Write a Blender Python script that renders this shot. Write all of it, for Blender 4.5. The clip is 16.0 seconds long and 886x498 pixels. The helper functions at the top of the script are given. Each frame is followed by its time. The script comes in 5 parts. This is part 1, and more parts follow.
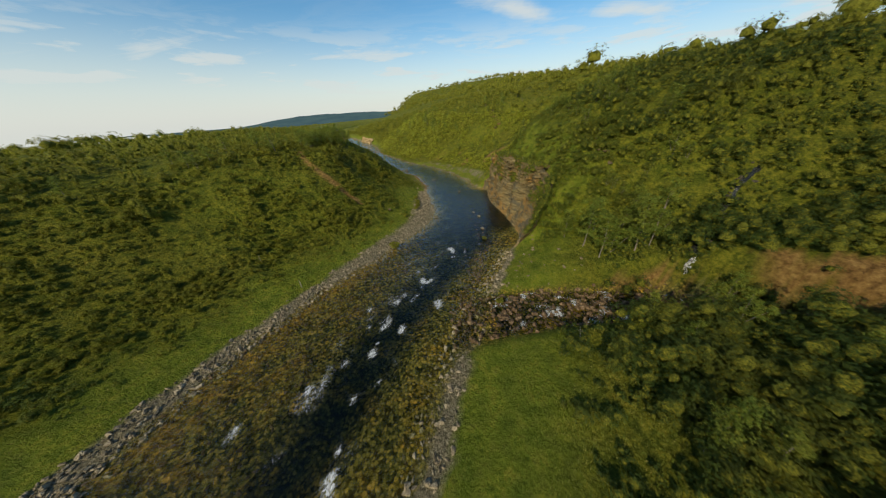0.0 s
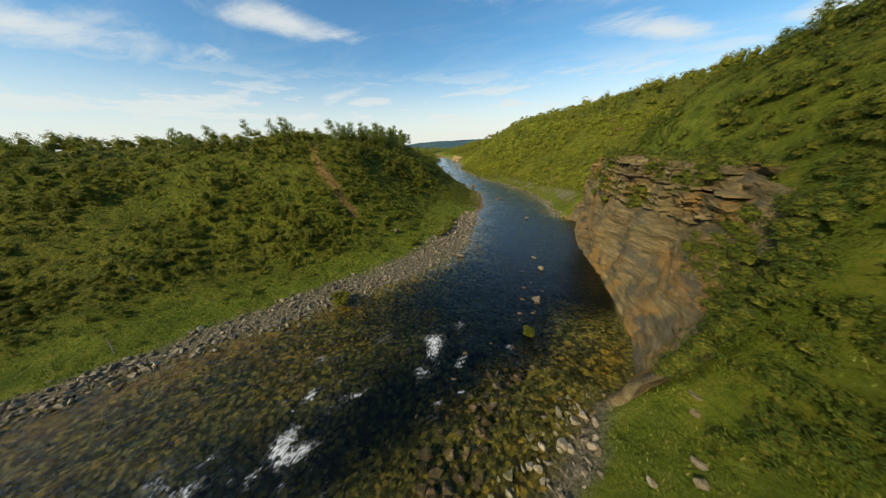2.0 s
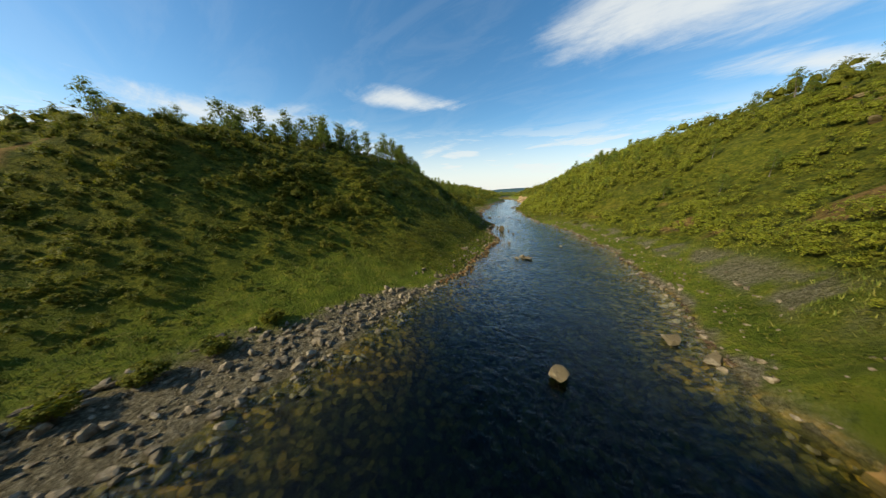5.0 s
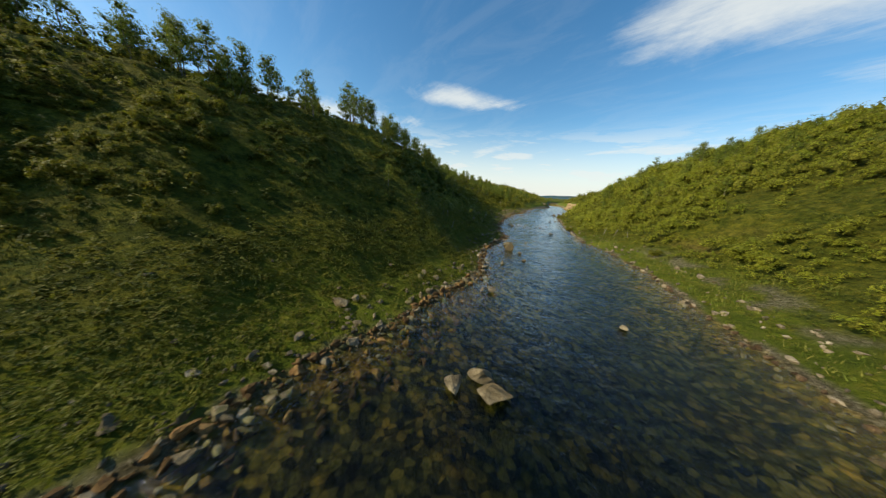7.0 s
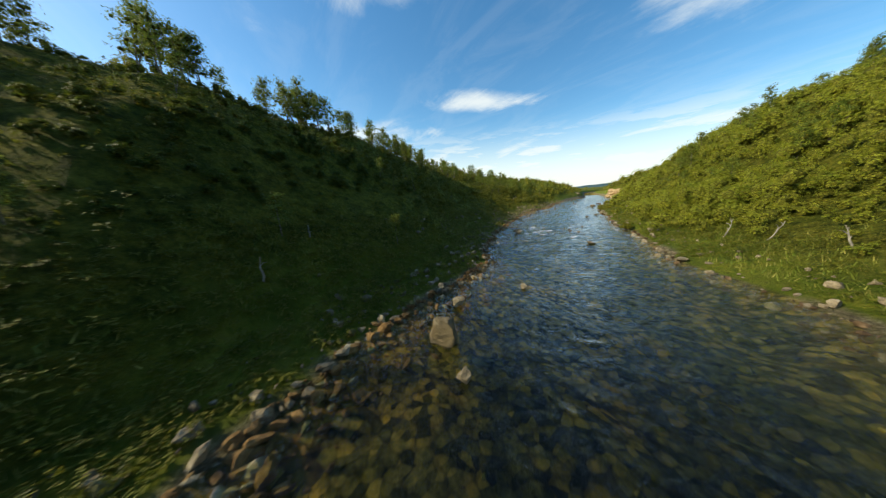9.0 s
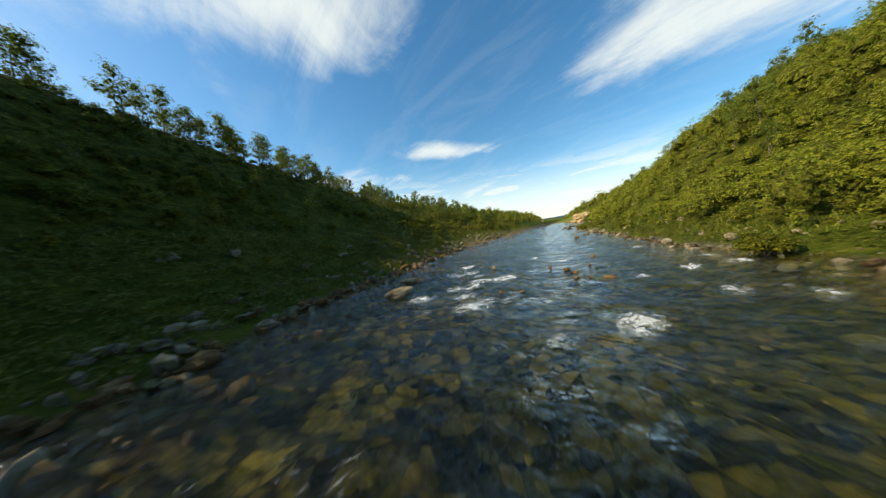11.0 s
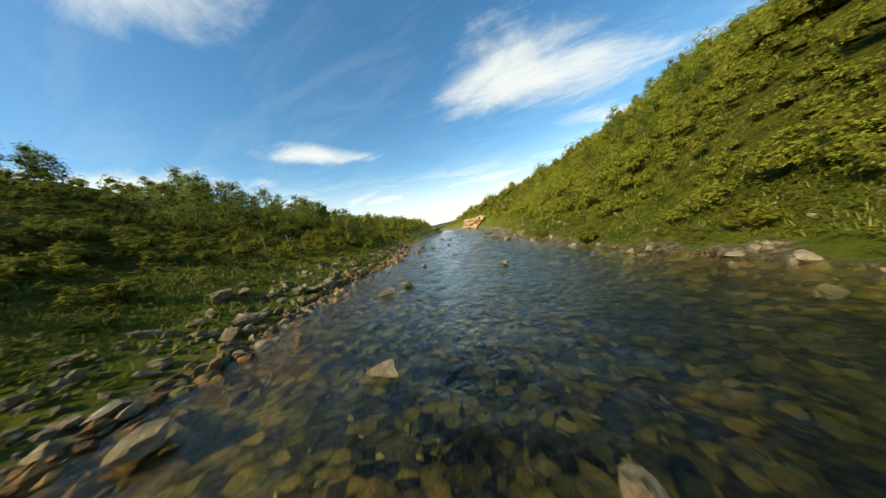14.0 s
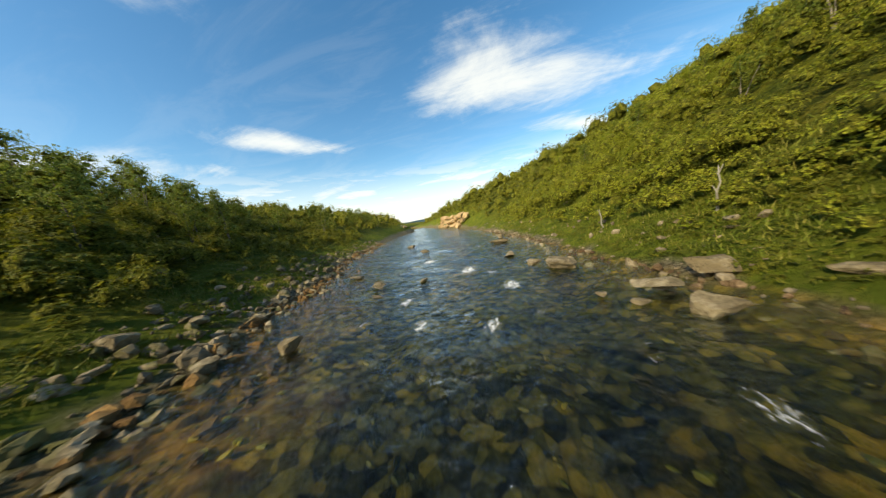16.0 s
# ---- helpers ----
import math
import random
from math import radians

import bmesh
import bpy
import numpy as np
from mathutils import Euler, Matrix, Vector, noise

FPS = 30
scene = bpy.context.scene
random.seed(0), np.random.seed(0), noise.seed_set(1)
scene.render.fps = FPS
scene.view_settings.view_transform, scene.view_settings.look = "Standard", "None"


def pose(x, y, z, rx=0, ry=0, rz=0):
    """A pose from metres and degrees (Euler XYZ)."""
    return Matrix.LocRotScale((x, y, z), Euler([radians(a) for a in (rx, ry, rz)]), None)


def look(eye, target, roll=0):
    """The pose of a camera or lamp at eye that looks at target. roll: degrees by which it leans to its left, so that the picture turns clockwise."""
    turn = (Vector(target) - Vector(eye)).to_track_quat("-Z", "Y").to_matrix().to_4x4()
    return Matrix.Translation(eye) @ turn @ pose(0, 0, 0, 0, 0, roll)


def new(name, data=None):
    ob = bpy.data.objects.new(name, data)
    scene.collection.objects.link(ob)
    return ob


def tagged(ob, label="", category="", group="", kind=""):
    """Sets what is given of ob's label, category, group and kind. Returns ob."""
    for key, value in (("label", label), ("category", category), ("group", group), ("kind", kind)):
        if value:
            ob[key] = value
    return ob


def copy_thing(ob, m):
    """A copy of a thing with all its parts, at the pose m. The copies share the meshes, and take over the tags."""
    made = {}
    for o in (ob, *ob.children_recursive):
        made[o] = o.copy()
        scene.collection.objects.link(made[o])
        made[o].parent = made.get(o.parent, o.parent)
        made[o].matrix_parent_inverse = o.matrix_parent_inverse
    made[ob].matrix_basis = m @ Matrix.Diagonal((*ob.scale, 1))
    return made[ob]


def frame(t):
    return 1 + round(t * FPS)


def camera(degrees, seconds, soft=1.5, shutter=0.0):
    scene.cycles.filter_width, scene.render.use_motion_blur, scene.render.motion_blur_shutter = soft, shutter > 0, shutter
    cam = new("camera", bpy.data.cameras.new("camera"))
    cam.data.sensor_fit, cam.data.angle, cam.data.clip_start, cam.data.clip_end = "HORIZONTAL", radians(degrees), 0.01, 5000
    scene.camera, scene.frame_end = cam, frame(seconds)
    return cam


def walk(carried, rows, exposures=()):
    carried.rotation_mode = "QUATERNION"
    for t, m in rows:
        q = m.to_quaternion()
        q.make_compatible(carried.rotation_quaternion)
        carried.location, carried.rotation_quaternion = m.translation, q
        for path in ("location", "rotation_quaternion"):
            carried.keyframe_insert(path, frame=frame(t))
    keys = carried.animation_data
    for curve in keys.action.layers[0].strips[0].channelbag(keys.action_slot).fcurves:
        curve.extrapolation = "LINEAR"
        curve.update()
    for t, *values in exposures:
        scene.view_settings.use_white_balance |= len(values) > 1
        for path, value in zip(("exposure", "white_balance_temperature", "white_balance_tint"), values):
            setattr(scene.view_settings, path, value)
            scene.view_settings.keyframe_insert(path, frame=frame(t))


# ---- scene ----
cam = camera(124.3, 16.0, soft=1.2, shutter=0.14)
# seconds, metres, degrees
ROWS = [
    (0.0, 6.25, -10.35, 19.09, 59.66, 2.79, -2.15),
    (0.5, 8.45, -5.24, 17.24, 61.49, 2.36, 3.89),
    (1.0, 10.39, 0.18, 15.40, 62.76, 2.89, 7.43),
    (1.5, 11.96, 5.71, 13.67, 64.98, 1.52, 14.38),
    (2.0, 13.12, 11.32, 12.15, 66.12, 2.46, 20.92),
    (2.5, 13.90, 17.03, 10.59, 69.50, 4.04, 23.78),
    (3.0, 14.42, 22.79, 9.32, 73.18, 4.59, 27.03),
    (3.5, 14.48, 28.52, 8.33, 75.03, 5.08, 30.19),
    (4.0, 14.30, 34.23, 7.59, 75.97, 4.02, 33.21),
    (4.2, 14.21, 36.47, 7.32, 76.26, 3.35, 34.62),
    (6.3, 10.96, 56.27, 5.79, 76.67, -3.30, 47.10),
    (6.5, 10.29, 58.14, 5.65, 76.51, -4.31, 48.20),
    (7.0, 8.59, 62.74, 5.35, 76.30, -3.92, 50.61),
    (7.5, 6.86, 67.19, 5.01, 76.40, -1.72, 54.18),
    (8.0, 4.74, 71.58, 4.75, 76.40, 0.34, 56.86),
    (8.5, 2.79, 75.57, 4.77, 75.78, 1.81, 57.68),
    (9.0, 0.39, 79.93, 4.20, 77.69, 3.26, 57.02),
    (9.2, -0.59, 81.65, 3.98, 78.51, 3.70, 56.58),
    (11.3, -11.78, 99.44, 1.49, 88.99, 7.78, 48.39),
    (11.5, -12.84, 100.86, 1.45, 90.35, 7.76, 46.26),
    (12.0, -15.40, 104.50, 1.48, 91.41, 6.43, 40.26),
    (12.5, -17.89, 108.09, 1.65, 89.78, 5.88, 35.64),
    (13.0, -20.19, 111.58, 1.87, 86.07, 7.89, 30.54),
    (13.5, -22.46, 115.29, 1.95, 85.20, 9.56, 26.63),
    (14.0, -24.67, 119.03, 2.11, 84.75, 10.03, 23.20),
    (14.5, -26.44, 122.72, 2.25, 84.12, 11.05, 20.08),
    (15.0, -28.25, 126.69, 2.23, 83.99, 10.66, 17.59),
    (15.5, -29.75, 130.84, 2.40, 83.20, 9.73, 16.70),
    (16.0, -31.12, 135.08, 2.36, 83.15, 8.42, 16.69),
]
walk(cam, [(t, pose(x, y, z, rx, ry, rz)) for t, x, y, z, rx, ry, rz in ROWS], [(0, -0.38, 6900, 3), (1.5, -0.26, 6900, 4), (3.5, 0.03, 6900, 5), (6.5, -0.1, 6900, 4), (9.0, 0.15, 6900, 2), (12.0, 0.16, 7250, 1), (16.0, 0.3, 7500, 4)])

# ---- world, sun ----
SUN_AZ, SUN_EL = Vector((-0.52, -0.85)).normalized(), radians(34.5)


def build_world():
    w = bpy.data.worlds.new("sky")
    scene.world = w
    w.use_nodes = True
    nt = w.node_tree
    nt.nodes.clear()
    n, ln = nt.nodes.new, nt.links.new
    out, bg = n("ShaderNodeOutputWorld"), n("ShaderNodeBackground")
    sky = n("ShaderNodeTexSky")
    sky.sky_type = "NISHITA"
    sky.sun_disc = False
    sky.sun_elevation = SUN_EL
    sky.sun_rotation = math.atan2(SUN_AZ.x, SUN_AZ.y)
    sky.air_density, sky.dust_density, sky.ozone_density = 1.0, 0.6, 2.0
    co = n("ShaderNodeTexCoord")
    sep = n("ShaderNodeSeparateXYZ")
    ln(co.outputs["Generated"], sep.inputs[0])

    def mth(op, a, b=None, c=None, clamp=False):
        m = n("ShaderNodeMath")
        m.operation, m.use_clamp = op, clamp
        for i, v in enumerate((a, b, c)):
            if v is None:
                continue
            if isinstance(v, (int, float)):
                m.inputs[i].default_value = v
            else:
                ln(v, m.inputs[i])
        return m.outputs[0]

    def ramp(v, a, b):
        m = n("ShaderNodeMapRange")
        m.interpolation_type = "SMOOTHSTEP"
        m.inputs[1].default_value, m.inputs[2].default_value = a, b
        ln(v, m.inputs[0])
        return m.outputs[0]

    # clouds lie on a flat layer: direction divided by its height
    up = mth("MAXIMUM", sep.outputs[2], 0.0)
    den = mth("ADD", up, 0.10)
    px, py = mth("DIVIDE", sep.outputs[0], den), mth("DIVIDE", sep.outputs[1], den)
    vec = n("ShaderNodeCombineXYZ")
    ln(px, vec.inputs[0]), ln(py, vec.inputs[1])

    def noise_at(scale, sx, sy, rot, off, detail, rough, distort=0.0):
        mp = n("ShaderNodeMapping")
        mp.inputs["Scale"].default_value = (sx, sy, 1)
        mp.inputs["Rotation"].default_value = (0, 0, rot)
        mp.inputs["Location"].default_value = off
        ln(vec.outputs[0], mp.inputs[0])
        t = n("ShaderNodeTexNoise")
        t.inputs["Scale"].default_value = scale
        t.inputs["Detail"].default_value = detail
        t.inputs["Roughness"].default_value = rough
        t.inputs["Distortion"].default_value = distort
        ln(mp.outputs[0], t.inputs[0])
        return t.outputs["Fac"]

    def cloud(cx, cy, angle, half, wide):
        mp = n("ShaderNodeMapping")
        mp.vector_type = "TEXTURE"
        mp.inputs["Location"].default_value = (cx, cy, 0)
        mp.inputs["Rotation"].default_value = (0, 0, radians(angle))
        mp.inputs["Scale"].default_value = (half, wide, 1)
        ln(vec.outputs[0], mp.inputs[0])
        le = n("ShaderNodeVectorMath")
        le.operation = "LENGTH"
        ln(mp.outputs[0], le.inputs[0])
        return mth("SUBTRACT", 1.0, le.outputs["Value"])

    big = noise_at(1.5, 1, 1, 0.5, (3.1, 1.7, 0), 9, 0.62, 0.5)
    wisp = noise_at(2.0, 0.5, 1.6, -0.5, (7.0, 2.0, 0), 9, 0.66, 0.8)
    banks = [cloud(0.1, 1.72, 24, 0.95, 0.46), cloud(-1.62, 1.5, 56, 0.50, 0.20), cloud(-2.75, 0.7, 74, 1.25, 0.46), cloud(-1.0, 0.14, 54, 0.72, 0.36)]
    banks += [cloud(0.75, 2.68, 32, 0.70, 0.22), cloud(1.75, 2.7, 0, 0.85, 0.22), cloud(-0.7, 3.6, 6, 1.3, 0.24), cloud(-2.6, 2.9, -20, 0.9, 0.28)]
    fall = banks[0]
    for q in banks[1:]:
        fall = mth("MAXIMUM", fall, q)
    fall = mth("MAXIMUM", fall, -0.9)
    body = mth("ADD", fall, mth("ADD", mth("MULTIPLY", mth("SUBTRACT", big, 0.5), 2.3), mth("MULTIPLY", mth("SUBTRACT", wisp, 0.5), 1.5)))
    c1 = mth("MULTIPLY", ramp(body, -0.05, 1.15), 0.86)
    low = ramp(sep.outputs[2], 0.28, 0.10)
    c2 = mth("MULTIPLY", ramp(wisp, 0.43, 0.63), mth("ADD", 0.05, mth("MULTIPLY", low, 0.5)))
    haze = mth("MULTIPLY", ramp(sep.outputs[2], 0.27, 0.0), 0.92)
    mp = n("ShaderNodeMapping")
    mp.inputs["Scale"].default_value = (2.6, 2.6, 15.0)
    ln(co.outputs["Generated"], mp.inputs[0])
    heap = n("ShaderNodeTexNoise")
    heap.inputs["Scale"].default_value, heap.inputs["Detail"].default_value, heap.inputs["Roughness"].default_value = 1.5, 9, 0.6
    ln(mp.outputs[0], heap.inputs[0])
    band = mth("MULTIPLY", ramp(sep.outputs[2], 0.02, 0.07), ramp(sep.outputs[2], 0.27, 0.13))
    c3 = mth("MULTIPLY", ramp(heap.outputs["Fac"], 0.43, 0.58), mth("MULTIPLY", band, 0.85))
    lay = mth("MAXIMUM", mth("MAXIMUM", mth("MAXIMUM", c1, c3), c2), haze)
    cover = mth("MULTIPLY", lay, 0.95, clamp=True)
    hs = n("ShaderNodeHueSaturation")
    hs.inputs["Hue"].default_value = 0.498
    hs.inputs["Saturation"].default_value = 1.3
    hs.inputs["Value"].default_value = 1.22
    ln(sky.outputs[0], hs.inputs["Color"])
    mixn = n("ShaderNodeMix")
    mixn.data_type = "RGBA"
    ln(cover, mixn.inputs[0])
    ln(hs.outputs[0], mixn.inputs[6])
    mixn.inputs[7].default_value = (6.0, 6.2, 6.5, 1)
    ln(mixn.outputs[2], bg.inputs[0])
    bg.inputs[1].default_value = 0.15
    ln(bg.outputs[0], out.inputs[0])


build_world()
sun_data = bpy.data.lights.new("sun", "SUN")
sun_data.energy, sun_data.angle, sun_data.color = 5.0, radians(0.6), (1.0, 0.86, 0.60)
sun = new("sun", sun_data)
sun.matrix_world = look((SUN_AZ.x * 100, SUN_AZ.y * 100, 100 * math.tan(SUN_EL)), (0, 0, 0))

# ---- materials ----


class Mat:
    """A node material with a Principled shader and short ways to wire it."""

    def __init__(self, name, rough=0.8, spec=0.3):
        self.m = bpy.data.materials.new(name)
        self.m.use_nodes = True
        self.t = self.m.node_tree
        self.b = self.t.nodes["Principled BSDF"]
        self.b.inputs["Roughness"].default_value = rough
        self.b.inputs["Specular IOR Level"].default_value = spec

    def node(self, kind, **kw):
        q = self.t.nodes.new(kind)
        for k, v in kw.items():
            q.inputs[k].default_value = v
        return q

    def link(self, a, b):
        self.t.links.new(a, b)

    def coords(self, scale=(1, 1, 1), rot=(0, 0, 0)):
        g = self.node("ShaderNodeNewGeometry")
        mp = self.node("ShaderNodeMapping", Scale=scale, Rotation=rot)
        self.link(g.outputs["Position"], mp.inputs[0])
        return mp.outputs[0]

    def noise(self, scale, detail=4, rough=0.6, co=None, distort=0.0):
        q = self.node("ShaderNodeTexNoise", Scale=scale, Detail=detail, Roughness=rough, Distortion=distort)
        self.link(co or self.coords(), q.inputs["Vector"])
        return q.outputs["Fac"]

    def ramp(self, fac, stops):
        q = self.node("ShaderNodeValToRGB")
        e = q.color_ramp.elements
        while len(e) < len(stops):
            e.new(0.5)
        for el, (p, c) in zip(e, stops):
            el.position, el.color = p, (*c, 1)
        self.link(fac, q.inputs[0])
        return q.outputs[0]

    def mix(self, fac, a, b, mode="MIX"):
        q = self.node("ShaderNodeMix")
        q.data_type, q.blend_type = "RGBA", mode
        for sock, v in ((q.inputs[0], fac), (q.inputs[6], a), (q.inputs[7], b)):
            if isinstance(v, (int, float)):
                sock.default_value = v
            elif isinstance(v, tuple):
                sock.default_value = (*v, 1)
            else:
                self.link(v, sock)
        return q.outputs[2]

    def step(self, v, a, b):
        q = self.node("ShaderNodeMapRange")
        q.interpolation_type = "SMOOTHSTEP"
        q.inputs[1].default_value, q.inputs[2].default_value = a, b
        self.link(v, q.inputs[0])
        return q.outputs[0]

    def math(self, op, a, b=0.0):
        q = self.node("ShaderNodeMath")
        q.operation = op
        for i, v in enumerate((a, b)):
            if isinstance(v, (int, float)):
                q.inputs[i].default_value = v
            else:
                self.link(v, q.inputs[i])
        return q.outputs[0]

    def attr(self, name):
        q = self.node("ShaderNodeAttribute")
        q.attribute_name = name
        return q.outputs["Fac"]

    def island(self):
        return self.node("ShaderNodeNewGeometry").outputs["Random Per Island"]

    def rand(self):
        return self.node("ShaderNodeObjectInfo").outputs["Random"]

    def color(self, c):
        if isinstance(c, tuple):
            self.b.inputs["Base Color"].default_value = (*c, 1)
        else:
            self.link(c, self.b.inputs["Base Color"])
        return self

    def bump(self, h, strength=0.4, dist=0.1):
        q = self.node("ShaderNodeBump", Strength=strength, Distance=dist)
        self.link(h, q.inputs["Height"])
        self.link(q.outputs[0], self.b.inputs["Normal"])
        return self


def mat_ground():
    k = Mat("moss_and_grass_turf", 0.95, 0.1)
    big, mid, fine = k.noise(0.05, 5), k.noise(0.45, 5, 0.65), k.noise(3.5, 6, 0.7)
    leafy = k.noise(2.4, 11, 0.82)
    turf = k.ramp(leafy, [(0.32, (0.03, 0.044, 0.006)), (0.45, (0.10, 0.115, 0.012)), (0.55, (0.19, 0.19, 0.020)), (0.68, (0.31, 0.26, 0.035))])
    heath = k.ramp(leafy, [(0.32, (0.03, 0.038, 0.006)), (0.45, (0.10, 0.105, 0.013)), (0.56, (0.19, 0.175, 0.022)), (0.68, (0.31, 0.235, 0.04))])
    c = k.mix(k.step(k.math("ADD", k.math("MULTIPLY", big, 0.6), k.math("MULTIPLY", mid, 0.4)), 0.44, 0.62), turf, heath)
    lush = k.ramp(k.noise(1.6, 8, 0.75), [(0.3, (0.055, 0.09, 0.009)), (0.48, (0.15, 0.185, 0.018)), (0.6, (0.25, 0.245, 0.032)), (0.72, (0.33, 0.29, 0.06))])
    c = k.mix(k.attr("lush"), c, lush)
    c = k.mix(k.math("MULTIPLY", k.step(k.noise(0.8, 6, 0.68), 0.45, 0.60), 0.65), c, k.mix(1.0, c, (0.36, 0.52, 0.5), "MULTIPLY"))
    stones = k.ramp(k.noise(6.0, 10, 0.82), [(0.35, (0.04, 0.034, 0.019)), (0.5, (0.19, 0.162, 0.10)), (0.62, (0.42, 0.37, 0.255))])
    vo = k.node("ShaderNodeTexVoronoi", Scale=5.0, Randomness=1.0)
    warp = k.node("ShaderNodeMix")
    warp.data_type = "VECTOR"
    warp.inputs[0].default_value = 0.10
    wn = k.node("ShaderNodeTexNoise", Scale=3.0, Detail=4)
    k.link(k.coords(), wn.inputs["Vector"])
    k.link(k.coords(), warp.inputs[4])
    k.link(wn.outputs["Color"], warp.inputs[5])
    k.link(warp.outputs[1], vo.inputs["Vector"])
    sp = k.node("ShaderNodeSeparateColor")
    k.link(vo.outputs["Color"], sp.inputs[0])
    pick = k.math("ADD", k.math("MULTIPLY", sp.outputs[0], 0.34), k.math("MULTIPLY", k.noise(2.0, 10, 0.8), 0.92))
    wet = k.ramp(pick, [(0.44, (0.012, 0.015, 0.006)), (0.58, (0.088, 0.088, 0.021)), (0.70, (0.26, 0.22, 0.045)), (0.85, (0.60, 0.42, 0.08))])
    wet = k.mix(k.math("MULTIPLY", k.step(vo.outputs["Distance"], 0.45, 0.75), 0.5), wet, (0.010, 0.011, 0.005))
    c = k.mix(k.attr("gravel"), c, stones)
    soil = k.ramp(k.noise(2.0, 7, 0.7), [(0.32, (0.10, 0.055, 0.018)), (0.5, (0.27, 0.155, 0.055)), (0.66, (0.44, 0.28, 0.10))])
    c = k.mix(k.attr("soil"), c, soil)
    wet = k.mix(k.math("MULTIPLY", k.step(k.noise(0.4, 4, 0.6), 0.47, 0.62), 0.7), wet, k.mix(1.0, wet, (1.4, 1.05, 0.7), "MULTIPLY"))
    amber = k.ramp(k.noise(3.0, 9, 0.78), [(0.36, (0.035, 0.022, 0.007)), (0.5, (0.25, 0.125, 0.022)), (0.64, (0.66, 0.34, 0.05))])
    wet = k.mix(k.math("MULTIPLY", k.math("MULTIPLY", k.attr("amber"), k.step(k.noise(1.1, 6, 0.7), 0.32, 0.54)), 0.92), wet, amber)
    c = k.mix(k.attr("bed"), c, wet)
    k.color(c)
    k.bump(k.math("ADD", k.noise(4.0, 8, 0.78), k.math("MULTIPLY", k.noise(1.3, 5, 0.65), 1.4)), 1.0, 0.5)
    return k.m


def mat_water():
    k = Mat("clear_brown_river_water", 0.04, 0.5)
    t = k.t
    out = [q for q in t.nodes if q.type == "OUTPUT_MATERIAL"][0]
    rip = k.noise(1.9, 6, 0.6, k.coords((1, 1, 1)), 0.6)
    fine = k.noise(5.0, 4, 0.6)
    rough = k.math("ADD", 0.5, k.math("MULTIPLY", k.attr("rapid"), 1.0))
    h = k.math("MULTIPLY", k.math("ADD", rip, k.math("MULTIPLY", fine, 0.25)), rough)
    bmp = k.node("ShaderNodeBump", Strength=0.9, Distance=0.14)
    k.link(h, bmp.inputs["Height"])
    gl = k.node("ShaderNodeBsdfGlossy", Roughness=0.04)
    gl.inputs[0].default_value = (0.84, 0.93, 1.0, 1)
    tr = k.node("ShaderNodeBsdfTransparent")
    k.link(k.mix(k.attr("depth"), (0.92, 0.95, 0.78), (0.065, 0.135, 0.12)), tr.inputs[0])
    lw = k.node("ShaderNodeLayerWeight", Blend=0.5)
    k.link(bmp.outputs[0], lw.inputs["Normal"])
    fr = k.math("ADD", 0.012, k.math("MULTIPLY", k.math("POWER", lw.outputs["Facing"], 4.1), 0.95))
    k.link(bmp.outputs[0], gl.inputs["Normal"])
    mx = k.node("ShaderNodeMixShader")
    k.link(fr, mx.inputs[0])
    k.link(tr.outputs[0], mx.inputs[1])
    k.link(gl.outputs[0], mx.inputs[2])
    foam = k.node("ShaderNodeBsdfDiffuse")
    foam.inputs[0].default_value = (0.82, 0.84, 0.85, 1)
    f = k.noise(6.5, 9, 0.82, k.coords((1.2, 0.7, 1)), 0.8)
    fm = k.math("MULTIPLY", k.step(k.math("ADD", f, k.math("MULTIPLY", k.attr("foam"), 0.28)), 0.67, 0.86), 0.9)
    m2 = k.node("ShaderNodeMixShader")
    k.link(fm, m2.inputs[0])
    k.link(mx.outputs[0], m2.inputs[1])
    k.link(foam.outputs[0], m2.inputs[2])
    k.link(m2.outputs[0], out.inputs["Surface"])
    return k.m


